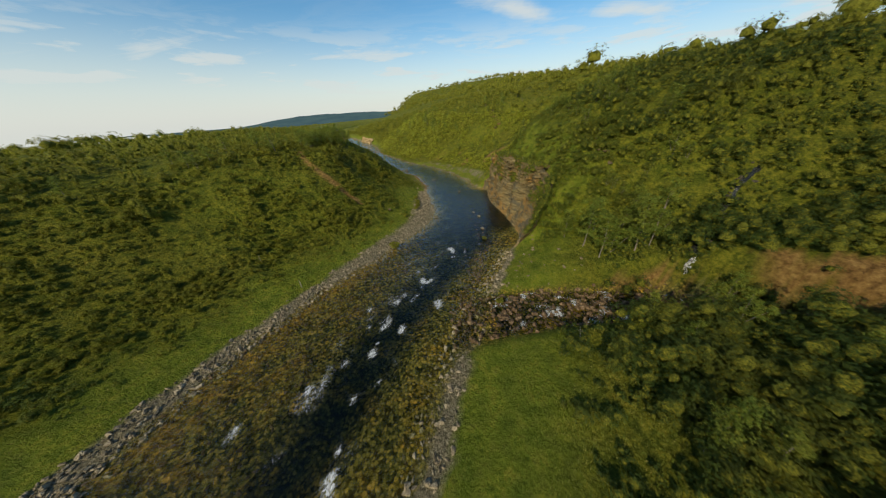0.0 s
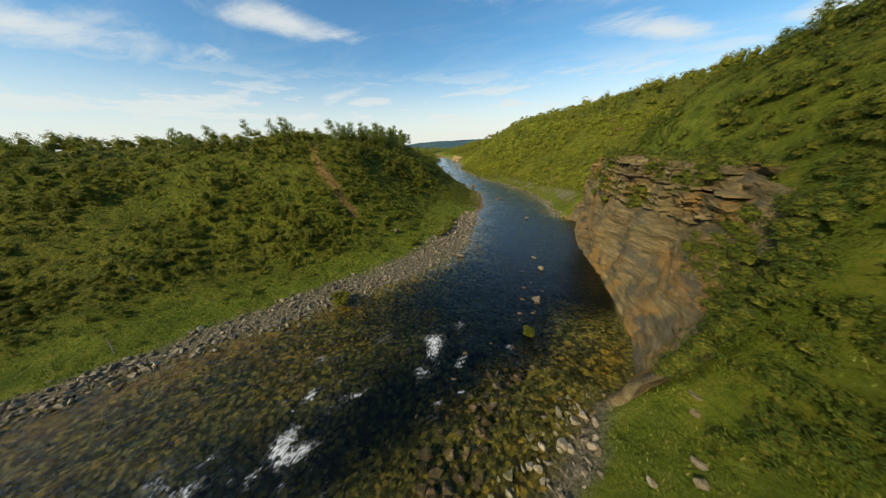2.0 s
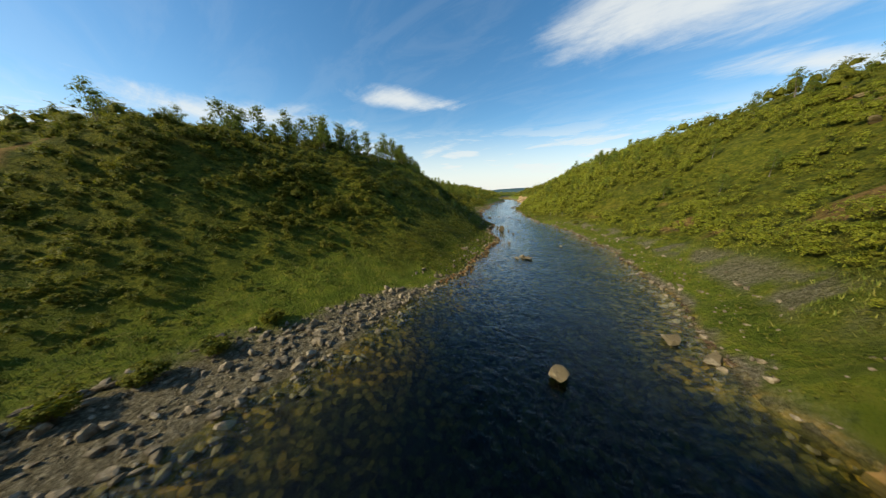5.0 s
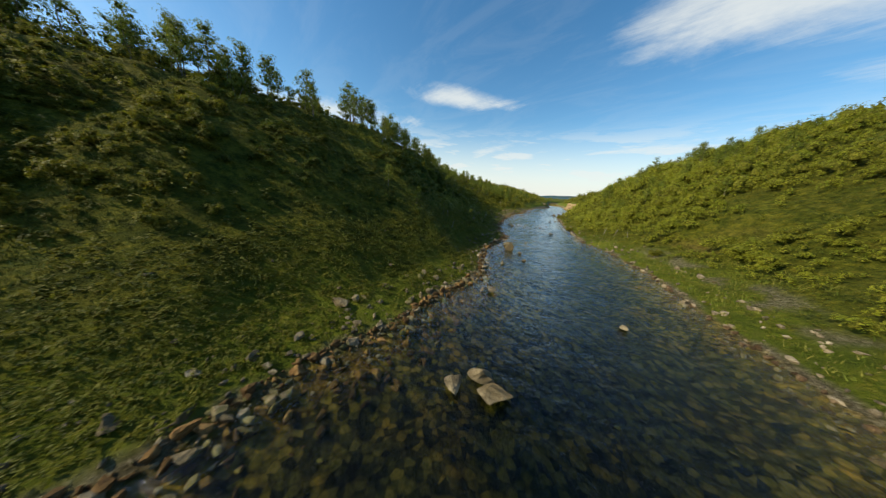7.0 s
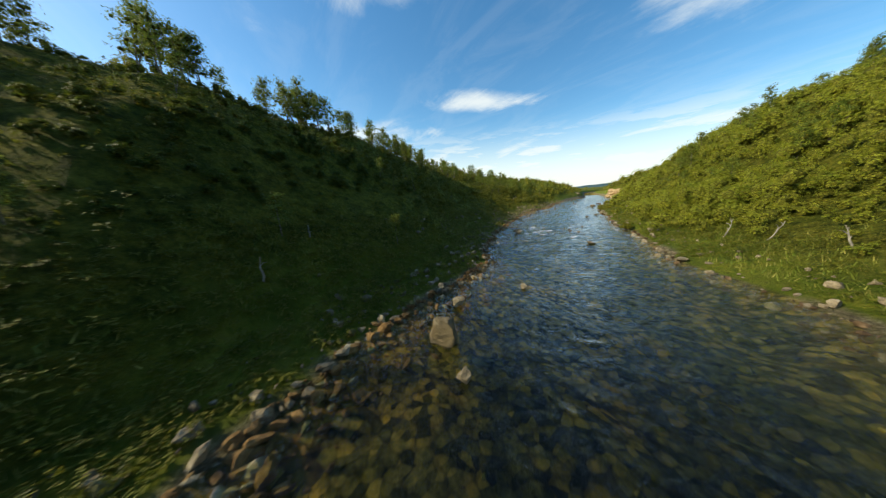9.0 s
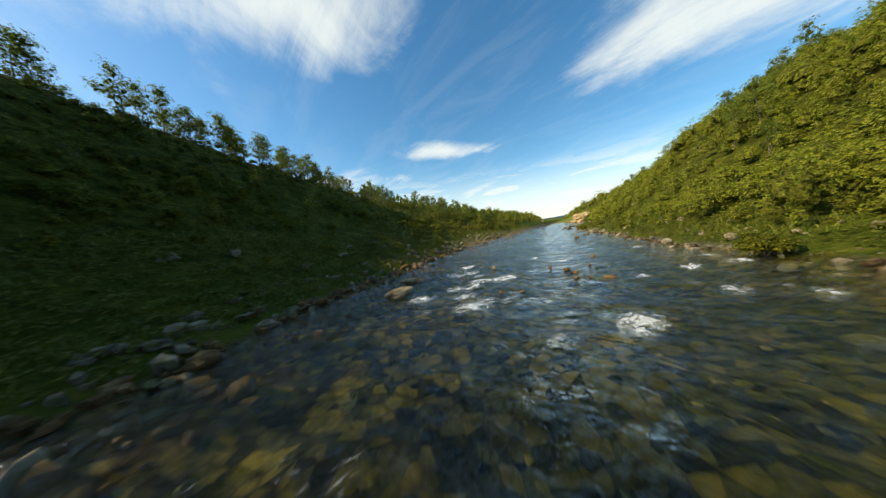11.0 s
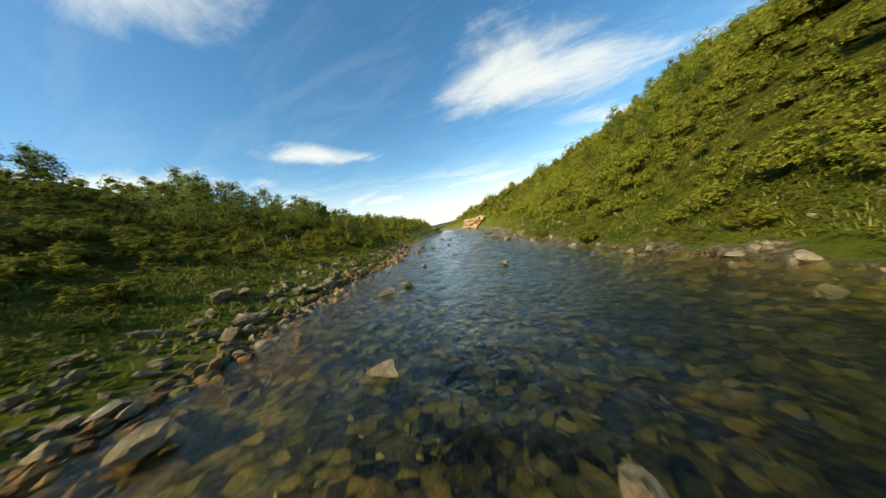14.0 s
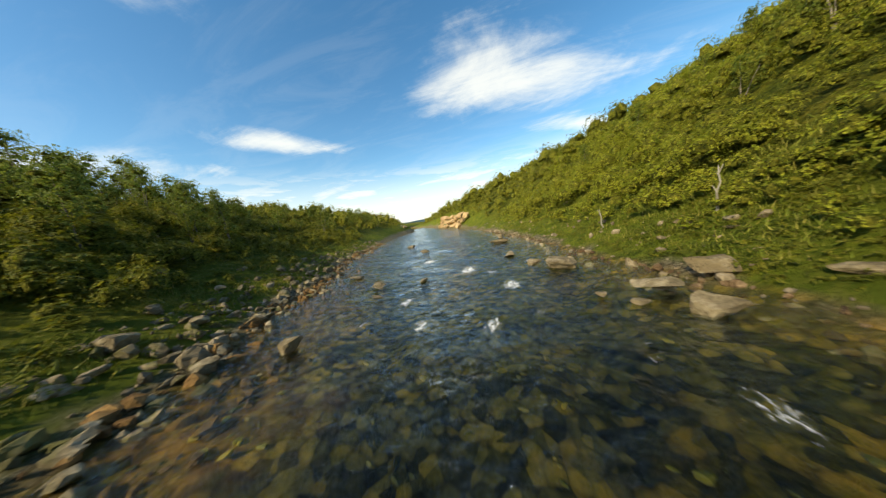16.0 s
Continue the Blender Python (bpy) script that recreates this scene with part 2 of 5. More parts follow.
def mat_leaf(name, a, b, c, grain=19.0, fill=0.56):
    """Sprays of small leaves: each cell of the pattern is one leaf, with gaps between."""
    k = Mat(name, 0.6, 0.25)
    vo = k.node("ShaderNodeTexVoronoi", Scale=grain, Randomness=1.0)
    k.link(k.coords(), vo.inputs["Vector"])
    sp = k.node("ShaderNodeSeparateColor")
    k.link(vo.outputs["Color"], sp.inputs[0])
    tone = k.math("ADD", k.math("MULTIPLY", sp.outputs[0], 0.65), k.math("MULTIPLY", k.island(), 0.35))
    col = k.ramp(tone, [(0.0, a), (0.5, b), (1.0, c)])
    big = k.noise(0.12, 3)
    col = k.mix(k.math("MULTIPLY", k.step(big, 0.45, 0.7), 0.28), col, (0.26, 0.225, 0.03))
    bush = k.noise(0.55, 3, 0.6)
    col = k.mix(k.math("MULTIPLY", k.step(bush, 0.50, 0.66), 0.6), col, k.mix(1.0, col, (0.55, 0.70, 0.60), "MULTIPLY"))
    k.color(col)
    k.bump(vo.outputs["Distance"], 1.0, 0.10)
    out = [q for q in k.t.nodes if q.type == "OUTPUT_MATERIAL"][0]
    tl = k.node("ShaderNodeBsdfTranslucent")
    k.link(col, tl.inputs[0])
    mx = k.node("ShaderNodeMixShader")
    mx.inputs[0].default_value = 0.36
    k.link(k.b.outputs[0], mx.inputs[1])
    k.link(tl.outputs[0], mx.inputs[2])
    gap = k.node("ShaderNodeBsdfTransparent")
    m2 = k.node("ShaderNodeMixShader")
    k.link(k.math("GREATER_THAN", vo.outputs["Distance"], fill), m2.inputs[0])
    k.link(mx.outputs[0], m2.inputs[1])
    k.link(gap.outputs[0], m2.inputs[2])
    k.link(m2.outputs[0], out.inputs["Surface"])
    return k.m


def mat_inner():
    k = Mat("inner_foliage_with_shade", 0.9, 0.1)
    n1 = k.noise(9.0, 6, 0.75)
    # Shade inside the bush is put into this darker colour.
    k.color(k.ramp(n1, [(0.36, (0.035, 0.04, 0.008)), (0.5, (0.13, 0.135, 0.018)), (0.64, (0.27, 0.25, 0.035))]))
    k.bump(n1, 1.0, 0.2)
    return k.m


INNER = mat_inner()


def mat_rock(name, dark, mid, light, scale=2.5, tint=None):
    k = Mat(name, 0.85, 0.25)
    n1, n2 = k.noise(scale, 8, 0.7), k.noise(scale * 7, 6, 0.7)
    c = k.ramp(n1, [(0.28, dark), (0.5, mid), (0.72, light)])
    c = k.mix(k.math("MULTIPLY", k.step(n2, 0.5, 0.75), 0.5), c, dark)
    if tint:
        c = k.mix(k.step(k.noise(scale * 0.35, 4), 0.48, 0.62), c, tint)
    v = k.math("ADD", 0.65, k.math("MULTIPLY", k.island(), 0.6))
    g = k.node("ShaderNodeCombineColor")
    for i in range(3):
        k.link(v, g.inputs[i])
    c = k.mix(1.0, c, g.outputs[0], "MULTIPLY")
    k.color(c)
    k.bump(k.math("ADD", n1, k.math("MULTIPLY", n2, 0.4)), 1.0, 0.13)
    return k.m


GROUND, WATER = mat_ground(), mat_water()
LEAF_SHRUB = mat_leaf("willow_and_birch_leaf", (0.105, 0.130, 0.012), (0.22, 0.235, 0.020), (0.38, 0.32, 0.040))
# Yellowing leaf, its colour also raised to hold sunlight on the right slope.
LEAF_GOLD = mat_leaf("yellowing_birch_leaf_with_sun", (0.18, 0.230, 0.020), (0.37, 0.405, 0.034), (0.58, 0.54, 0.07))
# Darker leaf copy: shade of the left slope is put into its colour.
LEAF_DARK = mat_leaf("dark_leaf_with_shade", (0.050, 0.090, 0.010), (0.11, 0.155, 0.018), (0.21, 0.22, 0.034))
# Deepest green leaf, part of its darkness is shade put into the colour.
LEAF_DEEP = mat_leaf("deep_green_leaf_with_shade", (0.028, 0.058, 0.010), (0.060, 0.100, 0.016), (0.13, 0.155, 0.028))
LEAF_TREE = mat_leaf("mountain_birch_leaf", (0.085, 0.14, 0.018), (0.19, 0.25, 0.035), (0.35, 0.37, 0.065), 15.0, 0.5)
PEBBLE = mat_rock("river_stone", (0.06, 0.048, 0.032), (0.25, 0.20, 0.13), (0.49, 0.41, 0.29))


def mat_wetstone():
    k = Mat("wet_river_stone", 0.5, 0.3)
    n1 = k.noise(6.0, 7, 0.72)
    v = k.math("ADD", k.math("MULTIPLY", k.island(), 0.75), k.math("MULTIPLY", k.math("SUBTRACT", n1, 0.5), 0.9))
    k.color(k.ramp(v, [(0.0, (0.016, 0.016, 0.006)), (0.3, (0.075, 0.075, 0.018)), (0.55, (0.19, 0.165, 0.036)), (0.9, (0.40, 0.27, 0.06))]))
    k.bump(n1, 0.6, 0.05)
    return k.m


WETSTONE = mat_wetstone()
MOSSROCK = mat_rock("mossy_bank_rock", (0.045, 0.036, 0.022), (0.23, 0.185, 0.115), (0.47, 0.40, 0.28), 2.5, (0.12, 0.115, 0.04))
BROWNSTONE = mat_rock("brown_stream_stone", (0.022, 0.014, 0.008), (0.10, 0.062, 0.032), (0.30, 0.215, 0.13))
AMBERROCK = mat_rock("orange_brown_wet_rock", (0.03, 0.018, 0.008), (0.18, 0.10, 0.035), (0.42, 0.26, 0.10))

# ---- land: the river runs along y, its shores are given over y ----
LY = [-400, -60, -30, -5, 0, 5, 13, 19, 25, 30, 36, 41, 49, 54, 61, 64, 70, 75, 78, 82, 86, 90, 93, 98, 108, 112, 115.5, 123.5, 127.6, 136, 144, 157, 167, 190, 215, 260, 400]
LX = [-230, -48, -30, -17.5, -16.2, -13.7, -9.9, -5, -0.8, 2.6, 5.2, 5.4, 4.2, 3.3, 2.9, 1.7, 0, -1.2, -4.3, -6.6, -8.2, -10, -13.4, -17.5, -24.4, -26.2, -28.5, -32.4, -34.5, -37, -40.8, -48, -51.4, -60.5, -66, -90, -160]
RY = [-400, -60, -30, -5, 0, 5, 11, 17, 21, 23, 26, 31, 35, 42, 48, 53, 55.5, 64, 68.5, 75, 81, 87, 94, 97, 108, 110, 116, 120, 125, 129, 137, 142, 151.5, 167, 190, 212, 260, 400]
RX = [-212, -30, -9, 4, 6, 7.8, 11.2, 15, 17.4, 19.6, 20.2, 20.2, 20.0, 18.9, 19.2, 20, 17, 16, 14.4, 12.2, 9, 5.6, 0.5, -3, -8.6, -11.2, -14.1, -16, -18.9, -21.4, -24.8, -27, -29.5, -34.3, -43, -55, -80, -150]
LS = [-100, 0, 25, 45, 63, 78, 95, 112, 130, 160, 215, 400, 900]
LD = [0, 3, 8, 14, 22, 32, 42, 60, 120, 400, 3000]
LH = [
    [0, 0.3, 0.8, 1.8, 3.2, 5.5, 8, 11, 12.5, 1, -140],
    [0, 0.3, 0.7, 1.6, 3.2, 5.4, 8, 11.6, 13, 1, -140],
    [0, 0.35, 0.8, 2.2, 4.6, 8.6, 12.3, 13.6, 13, 1, -140],
    [0, 0.4, 1.2, 4.8, 12.0, 14.2, 14.4, 14, 13, 1, -140],
    [0, 0.7, 3.7, 8.6, 12.5, 13.8, 13.8, 13.0, 12, 1, -130],
    [0, 0.7, 4.2, 8.9, 12.6, 13.6, 13.6, 13, 12, 2, -130],
    [0, 0.7, 3.0, 6.8, 11.2, 13.2, 13.6, 13, 11.5, 3, -130],
    [0, 0.7, 2.6, 5.2, 9.0, 12.8, 14.6, 14.6, 11.5, 4, -120],
] + [
    [0, 1, 2.6, 4.6, 8.0, 12.0, 14.6, 15, 11, 3, -110],
    [0, 1, 2.6, 4.4, 7.0, 10.4, 12.8, 13.6, 10.5, 1, -110],
    [0, 2.5, 4.2, 5.6, 7.6, 9.6, 11, 12.2, 10, 0, -110],
    [0, 3, 4, 5, 6, 7, 7.5, 7.5, 5, -3, -110],
    [0, 2, 3, 3, 4, 4, 4, 4, 2, -5, -110],
]
RS = [-100, -40, 2, 15, 20, 24, 29, 35, 48, 57, 80, 98, 112, 125, 140, 160, 180, 215, 280, 400, 900]
RD = [0, 3, 7, 12, 20, 30, 45, 70, 120, 300, 3000]
RH = [
    [0, 0.3, 0.8, 1.5, 3, 6, 12, 20, 30, 40, 60],
    [0, 0.3, 0.8, 1.5, 3, 6, 12, 20, 30, 40, 60],
    [0, 0.4, 0.6, 0.9, 1.5, 4, 9.4, 17.6, 28.2, 45, 60],
    [0, 0.9, 1.8, 3, 5, 9, 15.5, 23.5, 33.4, 48, 60],
    [0, 1.2, 3.2, 6, 10.5, 15.5, 21, 27, 35, 49, 60],
    [0, 6.4, 10.6, 14, 18.2, 22.6, 26, 30, 37, 50, 60],
    [0, 9.2, 13.4, 16.4, 20, 23.5, 26.4, 30, 37, 50, 60],
    [0, 9.5, 15.6, 18.8, 22, 24.6, 26.8, 30.5, 37, 50, 60],
    [0, 11.5, 16.6, 19, 21.6, 23.8, 25.6, 28.6, 36, 62, 70],
    [0, 1.8, 6, 11.5, 16.5, 20.5, 23.5, 26.4, 34, 62, 70],
] + [
    [0, 0.8, 2, 4, 8, 13.5, 21.5, 28.8, 36, 60, 70],
    [0, 0.8, 2, 4.8, 8.2, 13.5, 21.5, 28.8, 33.6, 45, 60],
    [0, 0.8, 2.2, 5.8, 9.6, 14.5, 21.5, 28.8, 33, 45, 60],
    [0, 1.2, 4.5, 7.2, 11, 15.6, 20.8, 27, 32.4, 45, 60],
    [0, 1.4, 4.3, 7.8, 12.6, 16.4, 20.8, 26.6, 32.4, 45, 60],
    [0, 1.3, 3.8, 7.0, 11.6, 16, 20.6, 26.6, 33, 45, 60],
] + [
    [0, 1.3, 3.8, 6.6, 10.6, 15, 20, 26.6, 34, 46, 60],
    [0, 4, 6, 7.5, 9.5, 12.5, 17, 23.5, 33, 47, 60],
    [0, 2, 3.5, 5, 7, 9, 13, 20, 33, 52, 62],
    [0, 1, 2, 3, 4, 5, 7, 12, 27, 57, 66],
    [0, 2, 4, 6, 10, 16, 24, 34, 52, 66, 74],
]
TAB = np.random.RandomState(5).rand(256, 256)


def vnoise(x, y):
    xi, yi = np.floor(x).astype(int), np.floor(y).astype(int)
    fx, fy = x - xi, y - yi
    fx, fy = fx * fx * (3 - 2 * fx), fy * fy * (3 - 2 * fy)
    a, b = TAB[xi % 256, yi % 256], TAB[(xi + 1) % 256, yi % 256]
    c, d = TAB[xi % 256, (yi + 1) % 256], TAB[(xi + 1) % 256, (yi + 1) % 256]
    return (a * (1 - fx) + b * fx) * (1 - fy) + (c * (1 - fx) + d * fx) * fy - 0.5


def fbm(x, y, octaves=4):
    return sum(vnoise(x * 2**i + 17 * i, y * 2**i + 31 * i) * 0.5**i for i in range(octaves))


def profile(stations, knots, heights, y, d):
    z = np.array([np.interp(d, knots, h) for h in heights])
    k = np.clip(np.searchsorted(stations, y) - 1, 0, len(stations) - 2)
    s = np.array(stations, float)
    f = np.clip((y - s[k]) / (s[k + 1] - s[k]), 0, 1)
    i = np.arange(len(y))
    return z[k, i] * (1 - f) + z[k + 1, i] * f


def smooth(v, a, b):
    f = np.clip((v - a) / (b - a), 0, 1)
    return f * f * (3 - 2 * f)


def shores(y):
    w = np.where(np.abs(y) < 260, 1.0, 0.0)
    wob = 0.7 * fbm(y / 3.0, y * 0 + 3.3, 3) * w
    return np.interp(y, LY, LX) + wob, np.interp(y, RY, RX) + 0.7 * fbm(y / 3.0, y * 0 + 9.3, 3) * w


# the side stream: a broad stony mouth, then a creek that falls down the slope
TX, TY = [4, 12, 18, 24, 31, 35, 38, 40, 60], [6.5, 7.8, 8.2, 8.2, 7.8, 5.9, 3.7, 1.9, -12]


def stream(x, y):
    """Distance from the side stream's line, for points right of the river."""
    return np.abs(y - np.interp(x, TX, TY)) * np.interp(x, [31, 35], [1, 0.6])


def land(x, y):
    """Height of the ground, and the shares of gravel, river bed, lush grass and bare soil."""
    x, y = np.asarray(x, float).ravel(), np.asarray(y, float).ravel()
    xl, xr = shores(y)
    dl, dr = xl - x, x - xr
    setback = np.interp(y, [20, 25, 29, 36, 50, 55], [0, 0.6, 1.5, 1.5, 1.5, 0])
    zl, zr = profile(LS, LD, LH, y, np.maximum(dl, 0)), profile(RS, RD, RH, y, np.maximum(dr - setback, 0))
    inside = np.minimum(-dl, -dr)
    pool = np.interp(y, [-30, 5, 24, 34, 52, 64, 80, 95, 170], [1.1, 1.1, 1.2, 1.6, 1.6, 1.1, 0.95, 0.75, 0.78])
    bed = -pool * (1 - np.exp(-np.maximum(inside, 0) / (1.0 + 1.6 * pool))) - 0.02
    steep = smooth(y, 26, 32) * (1 - smooth(y, 51, 55))
    bed = np.minimum(bed, -1.7 * steep * smooth(-dr, -0.2, 0.5) * (1 - smooth(-dr, 5, 9)) - 0.02)
    across = (x - xl) / np.maximum(xr - xl, 1)
    bed = bed * (1 + 0.35 * smooth(across, 0.52, 0.72) * smooth(y, 106, 114) * (1 - smooth(y, 130, 138)))
    bed = bed * (1 - 0.3 * (1 - smooth(across, 0.16, 0.42)) * smooth(y, 108, 118))
    shoal = (1 - smooth(y, 16, 30)) * (1 - smooth(across, 0.40, 0.62))
    shoal = np.maximum(shoal, (1 - smooth(y, 25, 33)) * smooth(across, 0.66, 0.82))
    bed = bed * (1 - 0.62 * shoal * (1 - steep))
    bed = bed + 0.35 * fbm(x / 1.3, y / 1.3, 4) * smooth(inside, 0, 2)
    z = np.where(dl > 0, zl, np.where(dr > 0, zr, bed))
    d = np.maximum(dl, dr)
    rough = smooth(d, 2, 14)
    z = z + rough * (1.1 * fbm(x / 9, y / 9, 4) + 0.35 * fbm(x / 1.7, y / 1.7, 3)) + smooth(d, 80, 300) * 5 * fbm(x / 130, y / 130, 4)
    z = z + 22 * smooth(y, 430, 700) * smooth(x, -92, -34)
    s = stream(x, y)
    side = (dr > -1) & (x < 60)
    wide = np.interp(x, [6, 22, 31, 36, 60], [2.5, 2.4, 2.0, 1.1, 0.9])
    cut = np.where(side, 1 - smooth(s, wide * 0.8, wide * 1.9), 0)
    floor_z = np.interp(x, [4, 10, 22, 31, 40, 60], [-0.6, -0.42, -0.36, -0.3, 1.2, 6])
    z = z * (1 - cut) + np.minimum(z, floor_z + 0.25 * fbm(x, y, 3)) * cut
    beach = np.interp(y, [-30, 0, 14, 22, 41, 50, 56, 75, 95, 130, 200], [3, 2.4, 2, 4, 5, 3, 0.7, 0.6, 0.45, 0.6, 1.5])
    nb = 0.8 * fbm(x / 1.5, y / 1.5, 3)
    gl = np.where(dl > -1, 1 - smooth(dl + nb, beach * 0.7, beach * 1.1), 0)
    wr = np.interp(y, [-30, 4, 12, 20, 24, 52, 56, 75, 95, 140, 200], [2.2, 1.6, 1.6, 1.0, 0.2, 0.2, 0.35, 0.35, 0.35, 0.35, 1.0])
    gr = np.where(dr > -1, 1 - smooth(dr + nb, wr * 0.7, wr * 1.2), 0)
    gravel = np.clip(np.maximum(np.maximum(gl, gr), np.where(side, 1 - smooth(s + nb, wide * 0.7, wide * 1.15), 0)), 0, 1)
    bedm = np.clip(np.maximum(smooth(inside, -0.25, 0.2), cut * smooth(0.5 - z, 0, 0.5)), 0, 1)
    lush = np.clip((1 - smooth(d + 3 * fbm(x / 5, y / 5, 3), np.where(y > 55, 2, 5), np.where(y > 55, 6, 13))) * (d > 0), 0, 1)
    # trodden path up the near hill
    py = np.interp(x, [-24, -22.7, -19, -16.7, -14.1, -11.8, -9.5], [48.3, 43.9, 40.4, 38.5, 38.2, 37.1, 36.2])
    trail = np.where((x > -24) & (x < -9.5), 1 - smooth(0.8 * np.abs(y - py + 0.5 * fbm(x / 2, x * 0, 2)), 0.25, 0.7), 0)
    u = y - np.interp(x, TX, TY)
    scar = smooth(x, 36.5, 38.5) * (1 - smooth(x, 43, 46)) * smooth(u, 1.4, 2.2) * (1 - smooth(u + 5 * fbm(x / 3, y / 3, 4), 3.2, 4.2))
    scar = np.maximum(scar, smooth(x, 25, 27) * (1 - smooth(x, 33, 34)) * smooth(u, 2.0, 2.4) * (1 - smooth(u + 1.5 * fbm(x / 2, y / 2, 3), 2.5, 3.0)))
    bank = np.where(side, scar, 0)
    # bare patches and a strip of pale gravel on the sunny slope
    sunny = smooth(y, 57, 62) * (1 - smooth(y, 90, 98))
    bare = 0.8 * sunny * smooth(dr, 5, 7) * (1 - smooth(dr, 12, 15)) * smooth(fbm(x / 3.5 + 7, y / 3.5, 3), 0.14, 0.26)
    strip = 0.8 * sunny * smooth(dr + nb, 2.2, 2.9) * (1 - smooth(dr + nb, 4.0, 5.0)) * smooth(fbm(x / 2.0 + 3, y / 2.0, 3), -0.15, 0.1)
    gravel = np.maximum(gravel, strip)
    soil = np.clip(np.maximum(np.maximum(trail, bare), bank), 0, 1)
    return z, gravel, bedm, lush, soil


def ground_z(x, y):
    return land([x], [y])[0][0]


def add_attr(me, name, values):
    a = me.attributes.new(name, "FLOAT", "POINT")
    a.data.foreach_set("value", np.asarray(values, np.float32))


def grid_mesh(name, X, Y, Z, mat):
    r, c = X.shape
    i = np.arange(r * c).reshape(r, c)
    f = np.stack([i[:-1, :-1], i[:-1, 1:], i[1:, 1:], i[1:, :-1]], -1).reshape(-1, 4)
    return poly_mesh(name, np.stack([X.ravel(), Y.ravel(), Z.ravel()], 1), f, mat)


def poly_mesh(name, v, f, mat, smooth_shade=True):
    """A mesh of faces that all have the same number of corners."""
    me = bpy.data.meshes.new(name)
    v, f = np.asarray(v, np.float32), np.asarray(f, np.int32)
    n, k = f.shape
    me.vertices.add(len(v))
    me.vertices.foreach_set("co", v.ravel())
    me.loops.add(n * k)
    me.loops.foreach_set("vertex_index", f.ravel())
    me.polygons.add(n)
    me.polygons.foreach_set("loop_start", np.arange(0, n * k, k, dtype=np.int32))
    me.polygons.foreach_set("use_smooth", np.broadcast_to(np.asarray(smooth_shade, bool), (n,)).copy())
    me.update(calc_edges=True)
    me.materials.append(mat)
    return me


def spaced(parts):
    out = [parts[0][0]]
    for a, b, n in parts:
        out += list(np.linspace(a, b, n + 1)[1:])
    return np.array(out)


def grown(a, b, n):
    return list(a * (b / a) ** (np.arange(1, n + 1) / n))


def build_ground():
    ys = np.array(list(-np.array(grown(30, 400, 14))[::-1]) + list(spaced([(-30, 160, 380), (160, 240, 60)])) + grown(240, 4800, 44))
    ds = np.array(list(spaced([(0, 8, 20), (8, 40, 40)])) + grown(40, 3000, 46))
    w = np.linspace(0, 1, 24)[1:-1]
    xl, xr = shores(ys)
    X = np.concatenate([xl[:, None] - ds[::-1][None], xl[:, None] + (xr - xl)[:, None] * w[None], xr[:, None] + ds[None]], 1)
    Y = np.repeat(ys[:, None], X.shape[1], 1)
    z, gravel, bedm, lush, soil = land(X, Y)
    side_u = ((X - xl[:, None]) / (xr - xl)[:, None]).ravel()
    me = grid_mesh("ground", X, Y, z.reshape(X.shape), GROUND)
    for nm, v in (("gravel", gravel), ("bed", bedm), ("lush", lush), ("soil", soil), ("amber", bedm * smooth(z, -0.48, -0.08) * (1 - 0.75 * smooth(side_u, 0.5, 0.8)) * np.interp(Y.ravel(), [-60, 26, 36, 55, 70], [0.65, 0.65, 0.1, 0.1, 1.0]))):
        add_attr(me, nm, v)
    return tagged(new("ground", me), "green mossy heath and turf on both river banks", "ground", kind="structure")


# white water: place and size of each patch
FOAM = [(-0.2, 6.8, 0.50), (1.7, 6.5, 0.50), (1.0, 3.2, 0.80), (-5.3, -3.7, 0.80), (-1.4, -3.2, 0.40), (-9.4, -2.1, 0.50), (-1.4, -5.1, 0.60), (-2.3, 9.4, 0.40), (7.1, 22.4, 0.80), (4.2, 21.2, 0.70), (8.0, 21.8, 0.70), (1.8, 15.6, 0.35), (4.7, 14.4, 0.40)]
FOAM += [(-1.5, 9.9, 0.6), (5.4, 10.0, 0.8), (0.1, 8.0, 0.7), (2.4, 10.8, 0.4), (-0.9, 11.3, 0.4), (1.5, 18.5, 0.35), (12, 8.5, 0.7), (17, 8.0, 0.6), (24, 7.6, 0.6), (29, 8.6, 0.6)]
FOAM += [(-17.6, 103.2, 0.6), (-16.8, 104.1, 0.5), (-14.6, 105.3, 0.4), (-14.1, 105.1, 0.3), (-14.9, 103.3, 0.5), (-15.7, 101.9, 0.3), (-15.0, 102.2, 0.35), (-13.0, 103.1, 0.4), (-14.6, 101.4, 0.3), (-14.1, 101.8, 0.25), (-15.6, 100.6, 0.35), (-14.8, 103.9, 0.4), (-18.0, 105.0, 0.4)]
FOAM += [(-17.8, 110.0, 0.25), (-17.0, 113.0, 0.25), (-15.5, 113.6, 0.3), (-22.4, 112.5, 0.25), (-30.9, 141.0, 0.45), (-32.8, 141.8, 0.3), (-33.5, 139.9, 0.2), (-29.5, 139.0, 0.25), (-28.8, 138.0, 0.25), (-33.3, 145.3, 0.5), (-36.3, 148.1, 0.5)]
_fr = random.Random(17)
for ya, yb, ua, ub, count in ((-1, 24, 0.45, 0.75, 54), (100.5, 105, 0.15, 0.85, 34), (106, 112, 0.5, 0.95, 8), (139, 168, 0.2, 0.85, 44)):
    for _ in range(count):
        fy, fu = _fr.uniform(ya, yb), _fr.uniform(ua, ub)
        fa, fb = np.interp(fy, LY, LX), np.interp(fy, RY, RX)
        FOAM.append((fa + (fb - fa) * fu, fy, _fr.uniform(0.15, 0.55 if yb == 24 else 0.4)))


